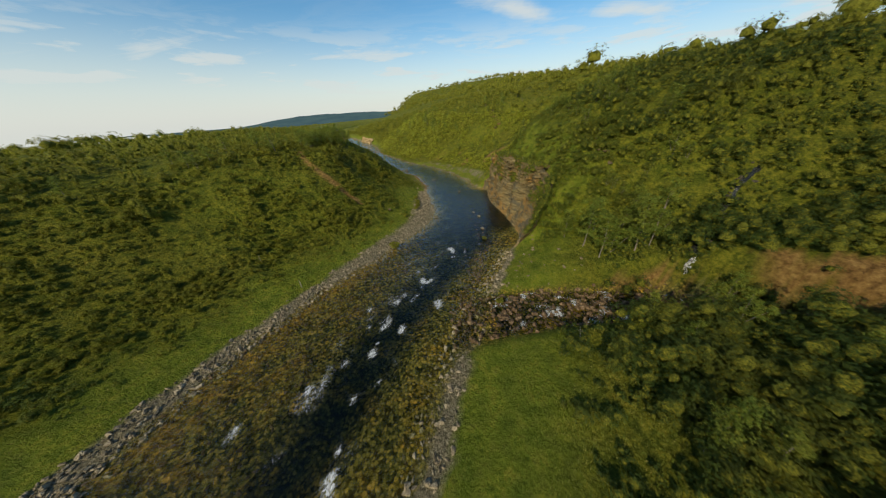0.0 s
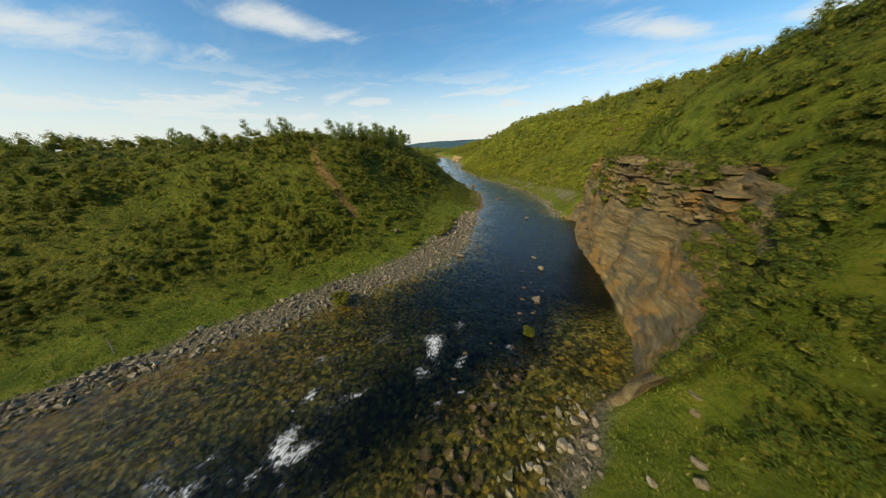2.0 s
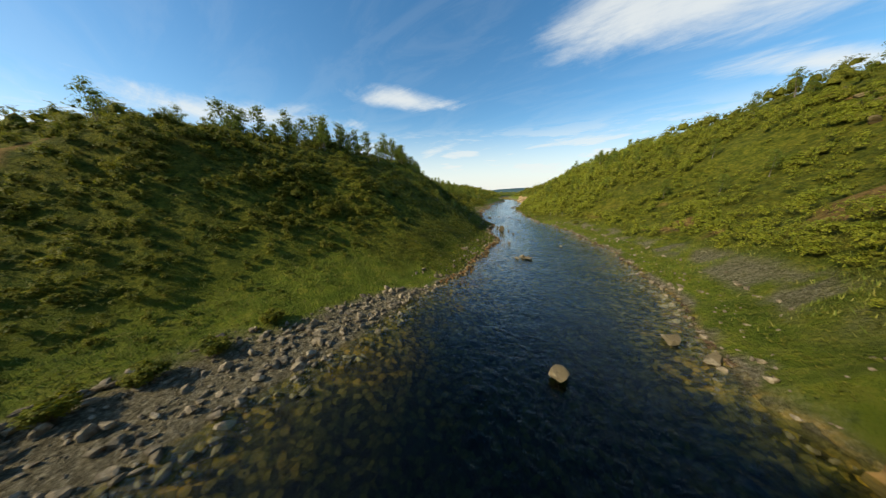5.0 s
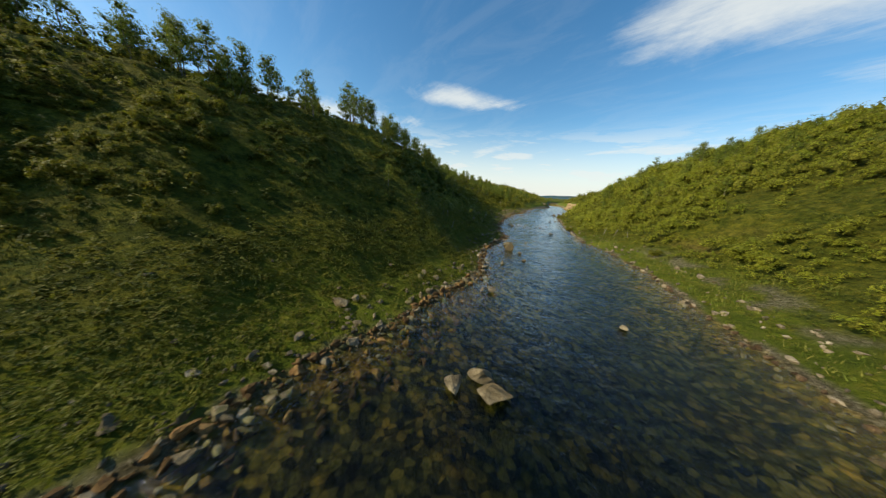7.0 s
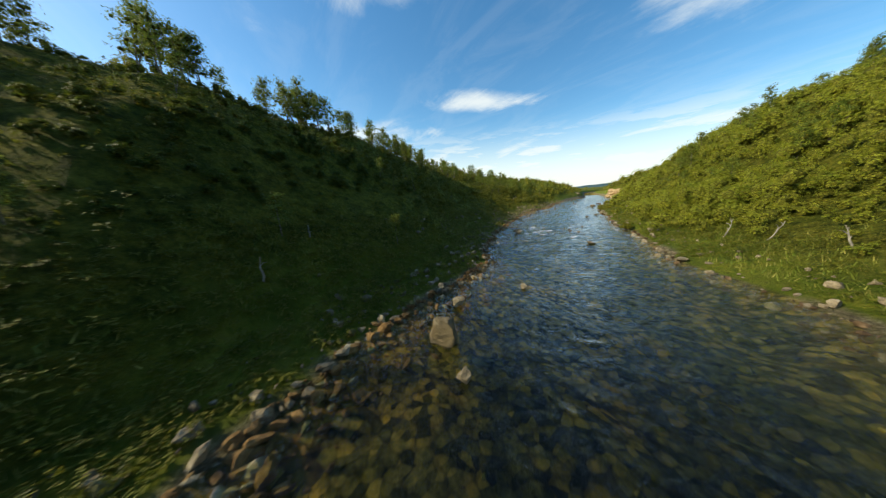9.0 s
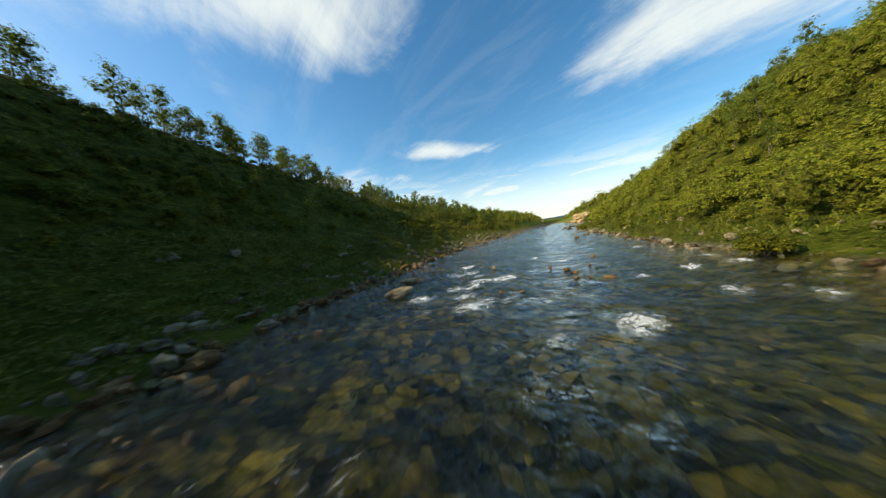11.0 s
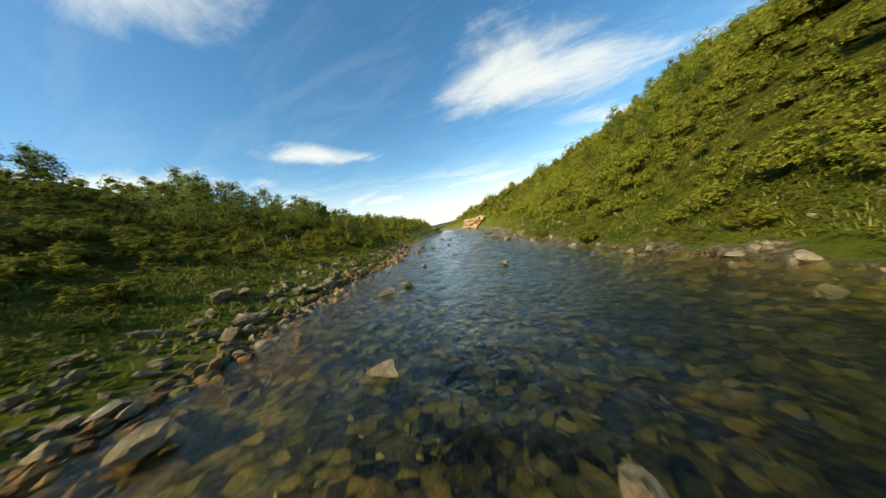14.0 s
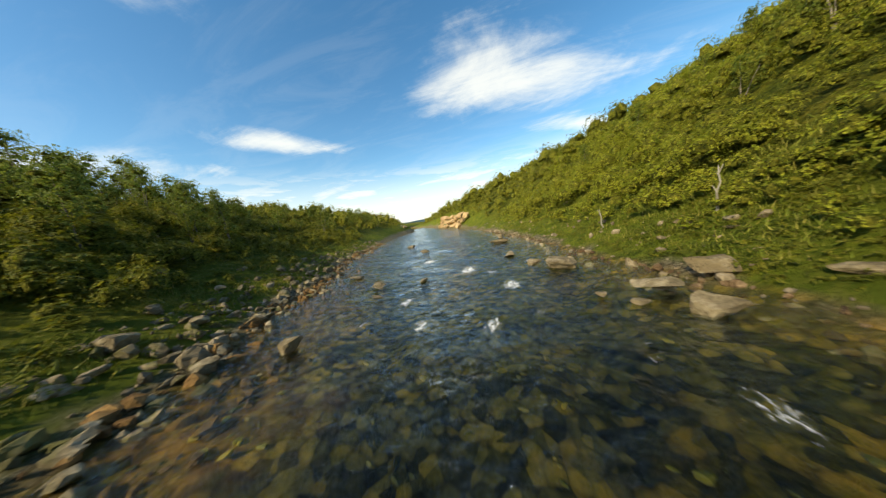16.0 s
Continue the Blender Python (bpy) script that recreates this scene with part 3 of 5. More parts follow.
def build_water():
    ys = spaced([(-300, -30, 30), (-30, 56, 340), (56, 165, 680), (165, 260, 90)])
    w = np.linspace(0, 1, 72)
    xl, xr = shores(ys)
    xl, xr = xl - 0.8, xr + 0.8
    X = xl[:, None] + (xr - xl)[:, None] * w[None]
    Y = np.repeat(ys[:, None], 72, 1)
    x, y = X.ravel(), Y.ravel()
    rapid = np.interp(y, [-60, -5, 20, 30, 60, 72, 88, 96, 104, 108, 128, 136, 240], [0.9, 1, 0.8, 0.1, 0.15, 0.4, 0.45, 0.85, 0.8, 0.35, 0.25, 0.7, 0.8])
    z = (0.02 + 0.08 * rapid) * fbm(x / 1.1, y / 1.1, 3)
    foam = np.interp(y, [-2, 1, 28, 31], [0.5, 0.8, 0.8, 0.6]) * np.clip(rapid - 0.35, 0, 1) * np.clip(3.4 * fbm(x / 2.2, y / 3.6, 3), 0, 1.5)
    mid = (X - xl[:, None]).ravel() / np.repeat(np.interp(ys, RY, RX) - np.interp(ys, LY, LX), 72)
    foam = foam * np.where(y < 40, smooth(mid, 0.38, 0.5) * (1 - smooth(mid, 0.78, 0.88)), 1)
    for fx, fy, fr in FOAM:
        g = ((x - fx) / fr) ** 2 + ((y - fy) / (1.7 * fr)) ** 2
        foam = np.maximum(foam, 1.02 * np.exp(-g) * np.clip(0.7 + 1.6 * fbm(x / 0.9, y / 1.4, 2), 0, 1.3))
    me = grid_mesh("water", X, Y, z.reshape(X.shape), WATER)
    add_attr(me, "rapid", rapid)
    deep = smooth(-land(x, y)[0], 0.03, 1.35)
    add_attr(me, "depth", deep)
    add_attr(me, "foam", np.clip(foam, 0, 1))
    tagged(new("river_water", me), "clear brown river water with rapids and foam", "water", kind="structure")
    # the side stream
    xs, w = np.linspace(11.5, 37, 150), np.linspace(-3.2, 3.2, 36)
    X = np.repeat(xs[:, None], 36, 1)
    Y = np.interp(xs, TX, TY)[:, None] + w[None]
    x, y = X.ravel(), Y.ravel()
    z = -0.07 + 0.05 * fbm(x / 0.9, y / 0.9, 3)
    me = grid_mesh("water", X, Y, z.reshape(X.shape), WATER)
    add_attr(me, "rapid", np.full(len(x), 0.8))
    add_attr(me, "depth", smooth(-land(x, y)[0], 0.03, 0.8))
    add_attr(me, "foam", np.clip(2.2 * fbm(x / 1.3, y / 0.9, 3), 0, 0.9))
    tagged(new("stream_water", me), "dark shallow water of the stony side stream", "water", kind="structure")


build_ground()
build_water()

# ---- rock ----
RNG = np.random.RandomState(11)


def mat_cliff(name, slab):
    k = Mat(name, 0.88, 0.2)
    co = k.coords((0.5, 0.5, 3.2), (radians(14), 0, 0)) if not slab else k.coords((0.7, 0.7, 2.2))
    n1, n2, n3 = k.noise(0.9, 8, 0.68, co), k.noise(9.0, 6, 0.7), k.noise(0.35, 4, 0.55)
    base = k.ramp(n1, [(0.28, (0.032, 0.023, 0.011)), (0.40, (0.10, 0.075, 0.034)), (0.56, (0.20, 0.15, 0.070)), (0.74, (0.37, 0.29, 0.155))])
    rust = k.ramp(n2, [(0.3, (0.16, 0.09, 0.025)), (0.7, (0.40, 0.22, 0.06))])
    grey = k.ramp(n2, [(0.3, (0.05, 0.044, 0.028)), (0.7, (0.15, 0.13, 0.085))])
    c = k.mix(k.math("MULTIPLY", k.step(n3, 0.46, 0.62), 0.8), base, rust)
    c = k.mix(k.step(k.noise(0.5, 5, 0.6, k.coords((1, 1, 1.6))), 0.62 if slab else 0.50, 0.80 if slab else 0.64), c, grey)
    lines = k.noise(1.0, 6, 0.7, k.coords((0.3, 0.3, 5.0), (radians(16), 0, 0)))
    c = k.mix(k.math("MULTIPLY", k.step(lines, 0.42, 0.34), 0.3 if slab else 0.42), c, (0.05, 0.042, 0.028))
    c = k.mix(k.math("MULTIPLY", k.step(k.noise(0.8, 6, 0.65), 0.58, 0.66), 0.4), c, (0.085, 0.085, 0.025))
    c = k.mix(k.math("MULTIPLY", k.step(n2, 0.50, 0.66), 0.3), c, (0.07, 0.055, 0.035))
    if slab:
        v = k.math("ADD", 0.8, k.math("MULTIPLY", k.rand(), 0.6))
        g = k.node("ShaderNodeCombineColor")
        for i in range(3):
            k.link(v, g.inputs[i])
        c = k.mix(1.0, c, g.outputs[0], "MULTIPLY")
    k.color(c)
    k.bump(k.math("ADD", k.math("ADD", n1, k.math("MULTIPLY", lines, 0.8)), k.math("MULTIPLY", n2, 0.5)), 1.0, 0.2)
    return k.m


CLIFF, SLAB = mat_cliff("layered_sandstone_face", False), mat_cliff("sandstone_ledge", True)


def part(name, me, parent, label=""):
    ob = new(name, me)
    ob.parent = parent
    return tagged(ob, label) if label else ob


def rock_mesh(name, seed, mat, subdiv=2, flat=0.6, squash=(1, 0.8, 1), facets=9, shade=False):
    """An angular stone of about unit size: a ball cut by random planes."""
    r = random.Random(seed)
    bm = bmesh.new()
    bmesh.ops.create_icosphere(bm, subdivisions=subdiv, radius=0.62)
    for v in bm.verts:
        v.co *= 0.55 + 0.45 * 0.62 / max(abs(v.co.x), abs(v.co.y), abs(v.co.z))
    facets = min(facets, 12)
    turn = Euler((r.uniform(0, 6), r.uniform(0, 6), r.uniform(0, 6))).to_matrix() if facets > 5 else Matrix.Rotation(r.uniform(0, 6), 3, "Z")
    for v in bm.verts:
        v.co = turn @ v.co * 0.85
    for i in range(facets):
        n = Vector((r.gauss(0, 1), r.gauss(0, 1), r.gauss(0, 1))).normalized()
        d = r.uniform(0.19, 0.36)
        for v in bm.verts:
            over = v.co.dot(n) - d
            if over > 0:
                v.co -= n * over * 0.985
    for v in bm.verts:
        v.co += 0.05 * noise.noise_vector(v.co * 3.5 + Vector((seed, 0, 0))) + 0.03 * noise.noise_vector(v.co * 9 + Vector((0, seed, 0)))
        v.co = Vector((v.co.x * squash[0], v.co.y * squash[1], v.co.z * squash[2] * flat))
    me = bpy.data.meshes.new(name)
    bm.to_mesh(me)
    bm.free()
    me.materials.append(mat)
    for p in me.polygons:
        p.use_smooth = shade
    return me


def mesh_arrays(me):
    v = np.empty(len(me.vertices) * 3, np.float32)
    me.vertices.foreach_get("co", v)
    f = np.array([p.vertices[:] for p in me.polygons], np.int32)
    return v.reshape(-1, 3), f


def scatter_stones(name, pts, sizes, mat, sources, flat=(0.5, 0.9)):
    """Many stones in one mesh: turned and scaled copies of a few source stones."""
    V, F, base = [], [], 0
    for (x, y, z), s in zip(pts, sizes):
        v, f = sources[RNG.randint(len(sources))]
        a, tilt = RNG.rand() * 6.283, RNG.randn() * 0.25
        sc = np.array([1, RNG.uniform(0.6, 1), RNG.uniform(*flat)]) * s
        w = v * sc
        w = np.stack([w[:, 0], w[:, 1] * math.cos(tilt) - w[:, 2] * math.sin(tilt), w[:, 1] * math.sin(tilt) + w[:, 2] * math.cos(tilt)], 1)
        w = np.stack([w[:, 0] * math.cos(a) - w[:, 1] * math.sin(a), w[:, 0] * math.sin(a) + w[:, 1] * math.cos(a), w[:, 2]], 1)
        V.append(w + np.array([x, y, z]))
        F.append(f + base)
        base += len(v)
    return poly_mesh(name, np.concatenate(V), np.concatenate(F), mat, False)


SMALL = [mesh_arrays(rock_mesh("stone_source", i, PEBBLE, 1, 1.0, facets=5)) for i in range(6)]
for m in [m for m in bpy.data.meshes if m.name.startswith("stone_source")]:
    bpy.data.meshes.remove(m)
STONES = [rock_mesh("stone", 80 + i, PEBBLE, 2, 1.0, facets=7) for i in range(8)]
MOSS_STONES = [rock_mesh("stone", 70 + i, MOSSROCK, 2, 1.0, facets=10) for i in range(8)]
BROWN_STONES = [rock_mesh("stone", 80 + i, BROWNSTONE, 2, 1.0, facets=7) for i in range(8)]
AMBER_STONES = [rock_mesh("stone", 60 + i, AMBERROCK, 2, 1.0, facets=7) for i in range(8)]
WET_STONES = [rock_mesh("stone", 90 + i, WETSTONE, 2, 1.0, facets=7) for i in range(8)]


def field_of_stones(name, label, pts, sizes, mat, single=150, flat=(0.5, 0.9)):
    """The largest stones stand singly, the rest is one mesh."""
    order = np.argsort(-sizes)
    big, rest = order[:single], order[single:]
    ob = tagged(new(name, scatter_stones(name, pts[rest], sizes[rest], mat, SMALL, flat)), label, "gravel", kind="stuff")
    for i in big:
        st = part("stone", {PEBBLE: STONES, AMBERROCK: AMBER_STONES, WETSTONE: WET_STONES, BROWNSTONE: BROWN_STONES, MOSSROCK: MOSS_STONES}[mat][RNG.randint(8)], ob)
        s = float(sizes[i])
        st.matrix_world = Matrix.LocRotScale(Vector(pts[i]), Euler((RNG.randn() * 0.2, RNG.randn() * 0.2, RNG.rand() * 6.28)), (s, s * RNG.uniform(0.65, 1), s * RNG.uniform(*flat)))
    return ob


def build_gravel():
    def field(name, label, n, y0, y1, offs, side, lo, hi, mat, power=3.0):
        y = RNG.uniform(y0, y1, n)
        xl, xr = shores(y)
        o = offs(RNG.rand(n), y)
        x = xl - o if side < 0 else xr + o
        z, g, b, lu, so = land(x, y)
        keep = RNG.rand(n) < np.where(o < 0, 1, np.clip(g * 1.3, 0, 1) + (0.03 if y1 < 58 else 0.5 if side < 0 else 0.35))
        x, y, z = x[keep], y[keep], z[keep]
        s = lo + (hi - lo) * RNG.rand(len(x)) ** power
        return field_of_stones(name, label, np.stack([x, y, z + 0.12 * s], 1), s, mat)

    beach = lambda y: np.interp(y, [-30, 0, 14, 22, 41, 50, 56], [3, 2.4, 2, 4, 5, 3, 2])
    field("beach_gravel", "pale grey stones of the gravel beach", 5200, -22, 57, lambda u, y: -0.9 + u * (beach(y) + 1.2), -1, 0.10, 0.55, PEBBLE)
    field("shore_stones", "grey angular stones along the shore", 4600, 57, 170, lambda u, y: -0.8 + u**1.3 * 3.2, -1, 0.10, 0.55, MOSSROCK, 3.5)
    field("bank_rocks", "grey-brown rocks with moss along the bank", 1500, 110, 152, lambda u, y: -0.5 + u * 3.6, -1, 0.12, 0.55, MOSSROCK, 3.0)
    field("shore_stones", "brown and grey stones along the shore", 2800, 54, 175, lambda u, y: -0.8 + u**1.4 * 3.6, 1, 0.10, 0.5, PEBBLE, 3.2)
    field("shore_stones", "brown stones on the shore beside the meadow", 1300, -22, 22, lambda u, y: -1.6 + u * 3.4, 1, 0.12, 0.6, PEBBLE)
    field("wet_shore_stones", "orange-brown wet stones along the waterline", 4600, 57, 170, lambda u, y: 0.35 - 2.2 * u**1.5, -1, 0.10, 0.48, AMBERROCK, 2.6)
    field("wet_shore_stones", "dark orange-brown stones along the waterline", 1500, 57, 170, lambda u, y: 0.15 - 1.1 * u**1.5, 1, 0.10, 0.36, BROWNSTONE, 2.6)
    # side stream mouth
    n = 1500
    x = RNG.uniform(7, 36, n)
    y = np.interp(x, TX, TY) + RNG.uniform(-1, 1, n) * np.interp(x, [7, 24, 31, 36], [3.0, 2.8, 2.4, 1.6])
    z = land(x, y)[0]
    s = 0.14 + 0.75 * RNG.rand(n) ** 3
    field_of_stones("stream_stones", "brown wet stones in the side stream", np.stack([x, y, np.maximum(z, -0.12) + 0.02 * s], 1), s, BROWNSTONE)
    # bar of stones by the mouth and along the right shallows
    n = 700
    y = RNG.uniform(8, 34, n)
    x = shores(y)[1] - np.abs(RNG.randn(n)) * 1.6 - np.interp(y, [8, 18, 24, 34], [0.4, 2.5, 5.2, 5.4])
    z = np.maximum(land(x, y)[0], -0.22)
    s = 0.12 + 0.55 * RNG.rand(n) ** 3
    field_of_stones("bar_stones", "brown stones of a low bar in the shallows", np.stack([x, y, z + 0.05], 1), s, BROWNSTONE)
    # shoal under the left bank
    n = 1800
    y = RNG.uniform(-16, 26, n)
    xl, xr = shores(y)
    x = xl + (xr - xl) * RNG.rand(n) ** 1.3 * 0.55
    z = np.maximum(land(x, y)[0], -0.2)
    s = 0.10 + 0.4 * RNG.rand(n) ** 3
    field_of_stones("shoal_stones", "brown stones of a shoal barely under water", np.stack([x, y, z + 0.02 * s], 1), s, BROWNSTONE)
    # bed
    n = 6500
    y = np.where(RNG.rand(n) < 0.5, RNG.uniform(-15, 165, n), RNG.uniform(96, 160, n))
    xl, xr = shores(y)
    x = xl + (xr - xl) * RNG.uniform(0.03, 0.97, n)
    z = land(x, y)[0]
    s = 0.07 + 0.17 * RNG.rand(n) ** 2.2
    field_of_stones("riverbed_stones", "amber and brown stones on the river bed", np.stack([x, y, np.minimum(z + 0.06 * s, -0.06 - 0.1 * s)], 1), s, WETSTONE, 200, (0.35, 0.6))


TANROCK = mat_rock("layered_tan_rock", (0.05, 0.038, 0.022), (0.22, 0.175, 0.105), (0.46, 0.39, 0.265), 2.6, (0.17, 0.13, 0.07))
BOULDERS = [rock_mesh("boulder", 40 + i, TANROCK, 3, 1.0, (1, 0.85, 1), 18) for i in range(7)]
DARKSTONE = mat_rock("dark_wet_rock", (0.012, 0.011, 0.008), (0.045, 0.038, 0.026), (0.12, 0.10, 0.075))
DARK_BOULDERS = [rock_mesh("boulder", 40 + i, DARKSTONE, 2, 1.0, (1, 0.85, 1), 12) for i in range(7)]


AMBER_BOULDERS = [rock_mesh("boulder", 40 + i, AMBERROCK, 2, 1.0, (1, 0.85, 1), 12) for i in range(7)]


def boulder(x, y, size, z=None, flat=0.7, turn=0.0, kind_no=0, label="grey-brown boulder standing in the river", wet=False):
    me = (DARK_BOULDERS if wet else AMBER_BOULDERS if "orange" in label else BOULDERS)[kind_no % 7]
    ob = new("boulder", me)
    if z is None:
        z = max(ground_z(x, y), -0.15) + 0.12 * size
    ob.matrix_world = Matrix.LocRotScale((x, y, z), Euler((0.15 * math.sin(turn * 3), 0.12 * math.cos(turn * 5), turn)), (size, size, size * flat))
    return tagged(ob, label, "boulder", "boulders along the river")


def build_boulders():
    r0 = random.Random(12)
    river = "brown boulder rising out of the river"
    spots = [(-5.0, 83.2, 1.25, 0.95), (-6.6, 84.9, 0.7, 0.6), (-3.4, 82.7, 0.6, 0.5), (-6.2, 88.3, 0.55, 0.5), (5.6, 67.4, 1.0, 0.6), (4.8, 66.7, 0.8, 0.6), (4.9, 67.6, 1.1, 0.4), (6.8, 75.0, 0.5, 0.5), (1.0, 73.0, 0.6, 0.5)]
    spots += [(-8.3, 86.3, 0.6, 0.5), (-3.1, 97.7, 1.0, 0.5), (-8.6, 99.4, 0.7, 0.6), (14.2, 28.9, 1.1, 0.35), (13.7, 37.2, 0.9, 0.3), (14.5, 34.7, 1.0, 0.45), (12.1, 52.6, 0.9, 0.5), (15.4, 57.8, 1.1, 0.5), (16.6, 57.3, 0.9, 0.5)]
    spots += [(-30.1, 127.0, 0.65, 0.5), (-30.3, 125.7, 0.75, 0.5), (-31.7, 131.4, 0.55, 0.5), (-26.5, 129.6, 0.6, 0.35), (-28.0, 141.6, 0.6, 0.4), (-36.2, 138.7, 0.8, 0.6), (-39.2, 145.2, 0.7, 0.5), (-36.8, 143.4, 0.8, 0.5)]
    spots += [(-27.3, 121.7, 0.6, 0.4), (-24.3, 120.8, 0.6, 0.4), (-18.3, 118.7, 0.7, 0.3), (-29.8, 144.6, 1.3, 0.4), (-30.6, 145.4, 0.9, 0.4), (-32.4, 153.8, 1.5, 0.4), (-38.4, 153.0, 0.9, 0.5), (-42.0, 158.0, 1.2, 0.5)]
    spots += [(-14.3, 105.5, 0.4, 0.6), (-13.6, 105.2, 0.4, 0.5), (-13.2, 104.8, 0.42, 0.45), (-12.9, 104.1, 0.36, 0.5), (-12.6, 104.3, 0.28, 0.6), (-12.2, 104.5, 0.45, 0.35), (-13.5, 102.3, 0.3, 0.6), (-13.9, 102.0, 0.32, 0.6), (-16.5, 105.0, 0.42, 0.5), (-13.8, 108.3, 0.36, 0.5), (-13.2, 106.1, 0.3, 0.5), (-16.2, 102.9, 0.35, 0.5)]
    spots += [(5.6, 35.5, 1.1, 0.4), (6.9, 39.6, 0.5, 0.4), (-1.7, 80.8, 0.55, 0.4), (-2.2, 78.3, 0.6, 0.45), (-29.5, 119.9, 0.65, 0.5), (-28.5, 116.9, 0.55, 0.5), (-30.0, 116.5, 0.6, 0.5), (-27.4, 115.8, 0.35, 0.4), (-18.8, 122.7, 0.75, 0.5), (-31.5, 147.8, 0.9, 0.4), (-32.5, 157.3, 1.0, 0.5), (-24.2, 143.2, 1.2, 0.6), (-29.3, 141.3, 0.4, 0.5), (-28.8, 140.8, 0.42, 0.5), (-34.9, 143.8, 0.55, 0.5), (-35.9, 141.9, 0.5, 0.5)]
    for i, (x, y, s, f) in enumerate(spots):
        if 101 < y < 109 and s < 0.5:
            boulder(x, y, s * 0.7, 0.02, f, i * 1.7, i, "orange-brown wet stone breaking the rapids")
        else:
            boulder(x, y, s, 0.05 + 0.12 * s * f, f, i * 1.7, i, river)
    bank = "large pale grey boulder lying on the grassy bank"
    for i, (x, y, s, f) in enumerate([(-0.8, 65.3, 1.3, 0.65), (2.3, 63.0, 0.9, 0.7), (2.9, 61.4, 1.0, 0.7), (1.7, 60.2, 1.1, 0.7), (-0.2, 68.4, 0.7, 0.6), (-1.6, 71.0, 0.8, 0.6), (-3.0, 77.4, 0.9, 0.6), (-5.8, 80.1, 1.0, 0.6), (-9.0, 81.0, 0.9, 0.6), (-34.9, 124.6, 1.3, 0.7), (-37.5, 126.9, 1.1, 0.6), (-38.4, 128.3, 0.9, 0.7), (-39.4, 137.5, 1.3, 0.7), (-43.4, 145.8, 1.1, 0.7), (-36.3, 130.3, 1.0, 0.7), (-26.6, 142.2, 2.0, 0.6), (-25.6, 140.8, 1.5, 0.5), (-27.6, 144.2, 1.2, 0.5), (-23.6, 138.4, 1.2, 0.45), (-14.8, 123.1, 1.1, 0.6)]):
        boulder(x, y, s * (0.6 if x > -30 else 0.55), None, f, i * 2.3, i + 3, bank)
    boulder(-27.9, 140.4, 1.15, 0.1, 0.55, 0.5, 2, "large flat-topped tan boulder at the river's edge")
    boulder(-28.2, 141.3, 0.95, 0.3, 0.4, 2.5, 4, "tan slab of rock leaning on a boulder")
    boulder(-17.9, 101.6, 1.0, 0.1, 0.45, 1.2, 5, "large flat tan boulder at the river's edge")
    boulder(-16.5, 100.4, 0.85, 0.1, 0.55, 0.7, 3, "large pale slab of rock at the shaded bank")
    boulder(-4.2, 37.2, 0.8, None, 0.8, 0.3, 1, "dark boulder on the gravel beach")
    for i in range(46):
        y = r0.uniform(113, 152)
        x = shores(np.array([y]))[0][0] + 0.2 - 3.4 * r0.random() ** 1.3
        boulder(x, y, r0.uniform(0.4, 1.0), None, r0.uniform(0.55, 0.85), r0.uniform(0, 6), i, "rough grey-tan rock piled along the bank")
    for i in range(60):
        y = r0.uniform(9, 24)
        x = shores(np.array([y]))[1][0] + 0.3 + 12 * r0.random() ** 1.6
        if abs(y - np.interp(x, TX, TY)) > 3.2 and y < 21:
            boulder(x, y, r0.uniform(0.25, 0.6), None, 0.6, r0.uniform(0, 6), i, "pale grey stone lying in the meadow grass")
    # scattered stones on the left slope and the banks
    r = random.Random(8)
    for i in range(90):
        y = r.uniform(86, 112) if i < 60 else r.uniform(118, 150)
        x = shores(np.array([y]))[0][0] - 0.8 - 5.0 * r.random() ** 1.4
        boulder(x, y, r.uniform(0.25, 0.62), None, r.uniform(0.5, 0.8), r.uniform(0, 6), i, "weathered grey rock of the scree under the slope")
    for i in range(60):
        y = r.uniform(58, 160)
        left = r.random() < 0.6
        xl, xr = shores(np.array([y]))
        x = xl[0] - r.uniform(0.2, 7) ** 1.0 if left else xr[0] + r.uniform(0.2, 5)
        boulder(x, y, r.uniform(0.18, 0.42), None, r.uniform(0.5, 0.8), r.uniform(0, 6), i, "weathered grey boulder half sunk in the bank")


CY0, CY1 = 19.5, 54.0


def cliff_rise(y):
    return np.interp(y, [20.5, 21.5, 23, 26, 30, 46, 50, 54], [0.05, 0.35, 0.72, 0.94, 1.0, 1.0, 0.85, 0.2])


def cliff_lean(y):
    return np.interp(y, [20, 25, 30, 35, 42, 48, 54], [2.2, 2.6, 2.2, 1.5, 1.1, 0.7, 0.7])


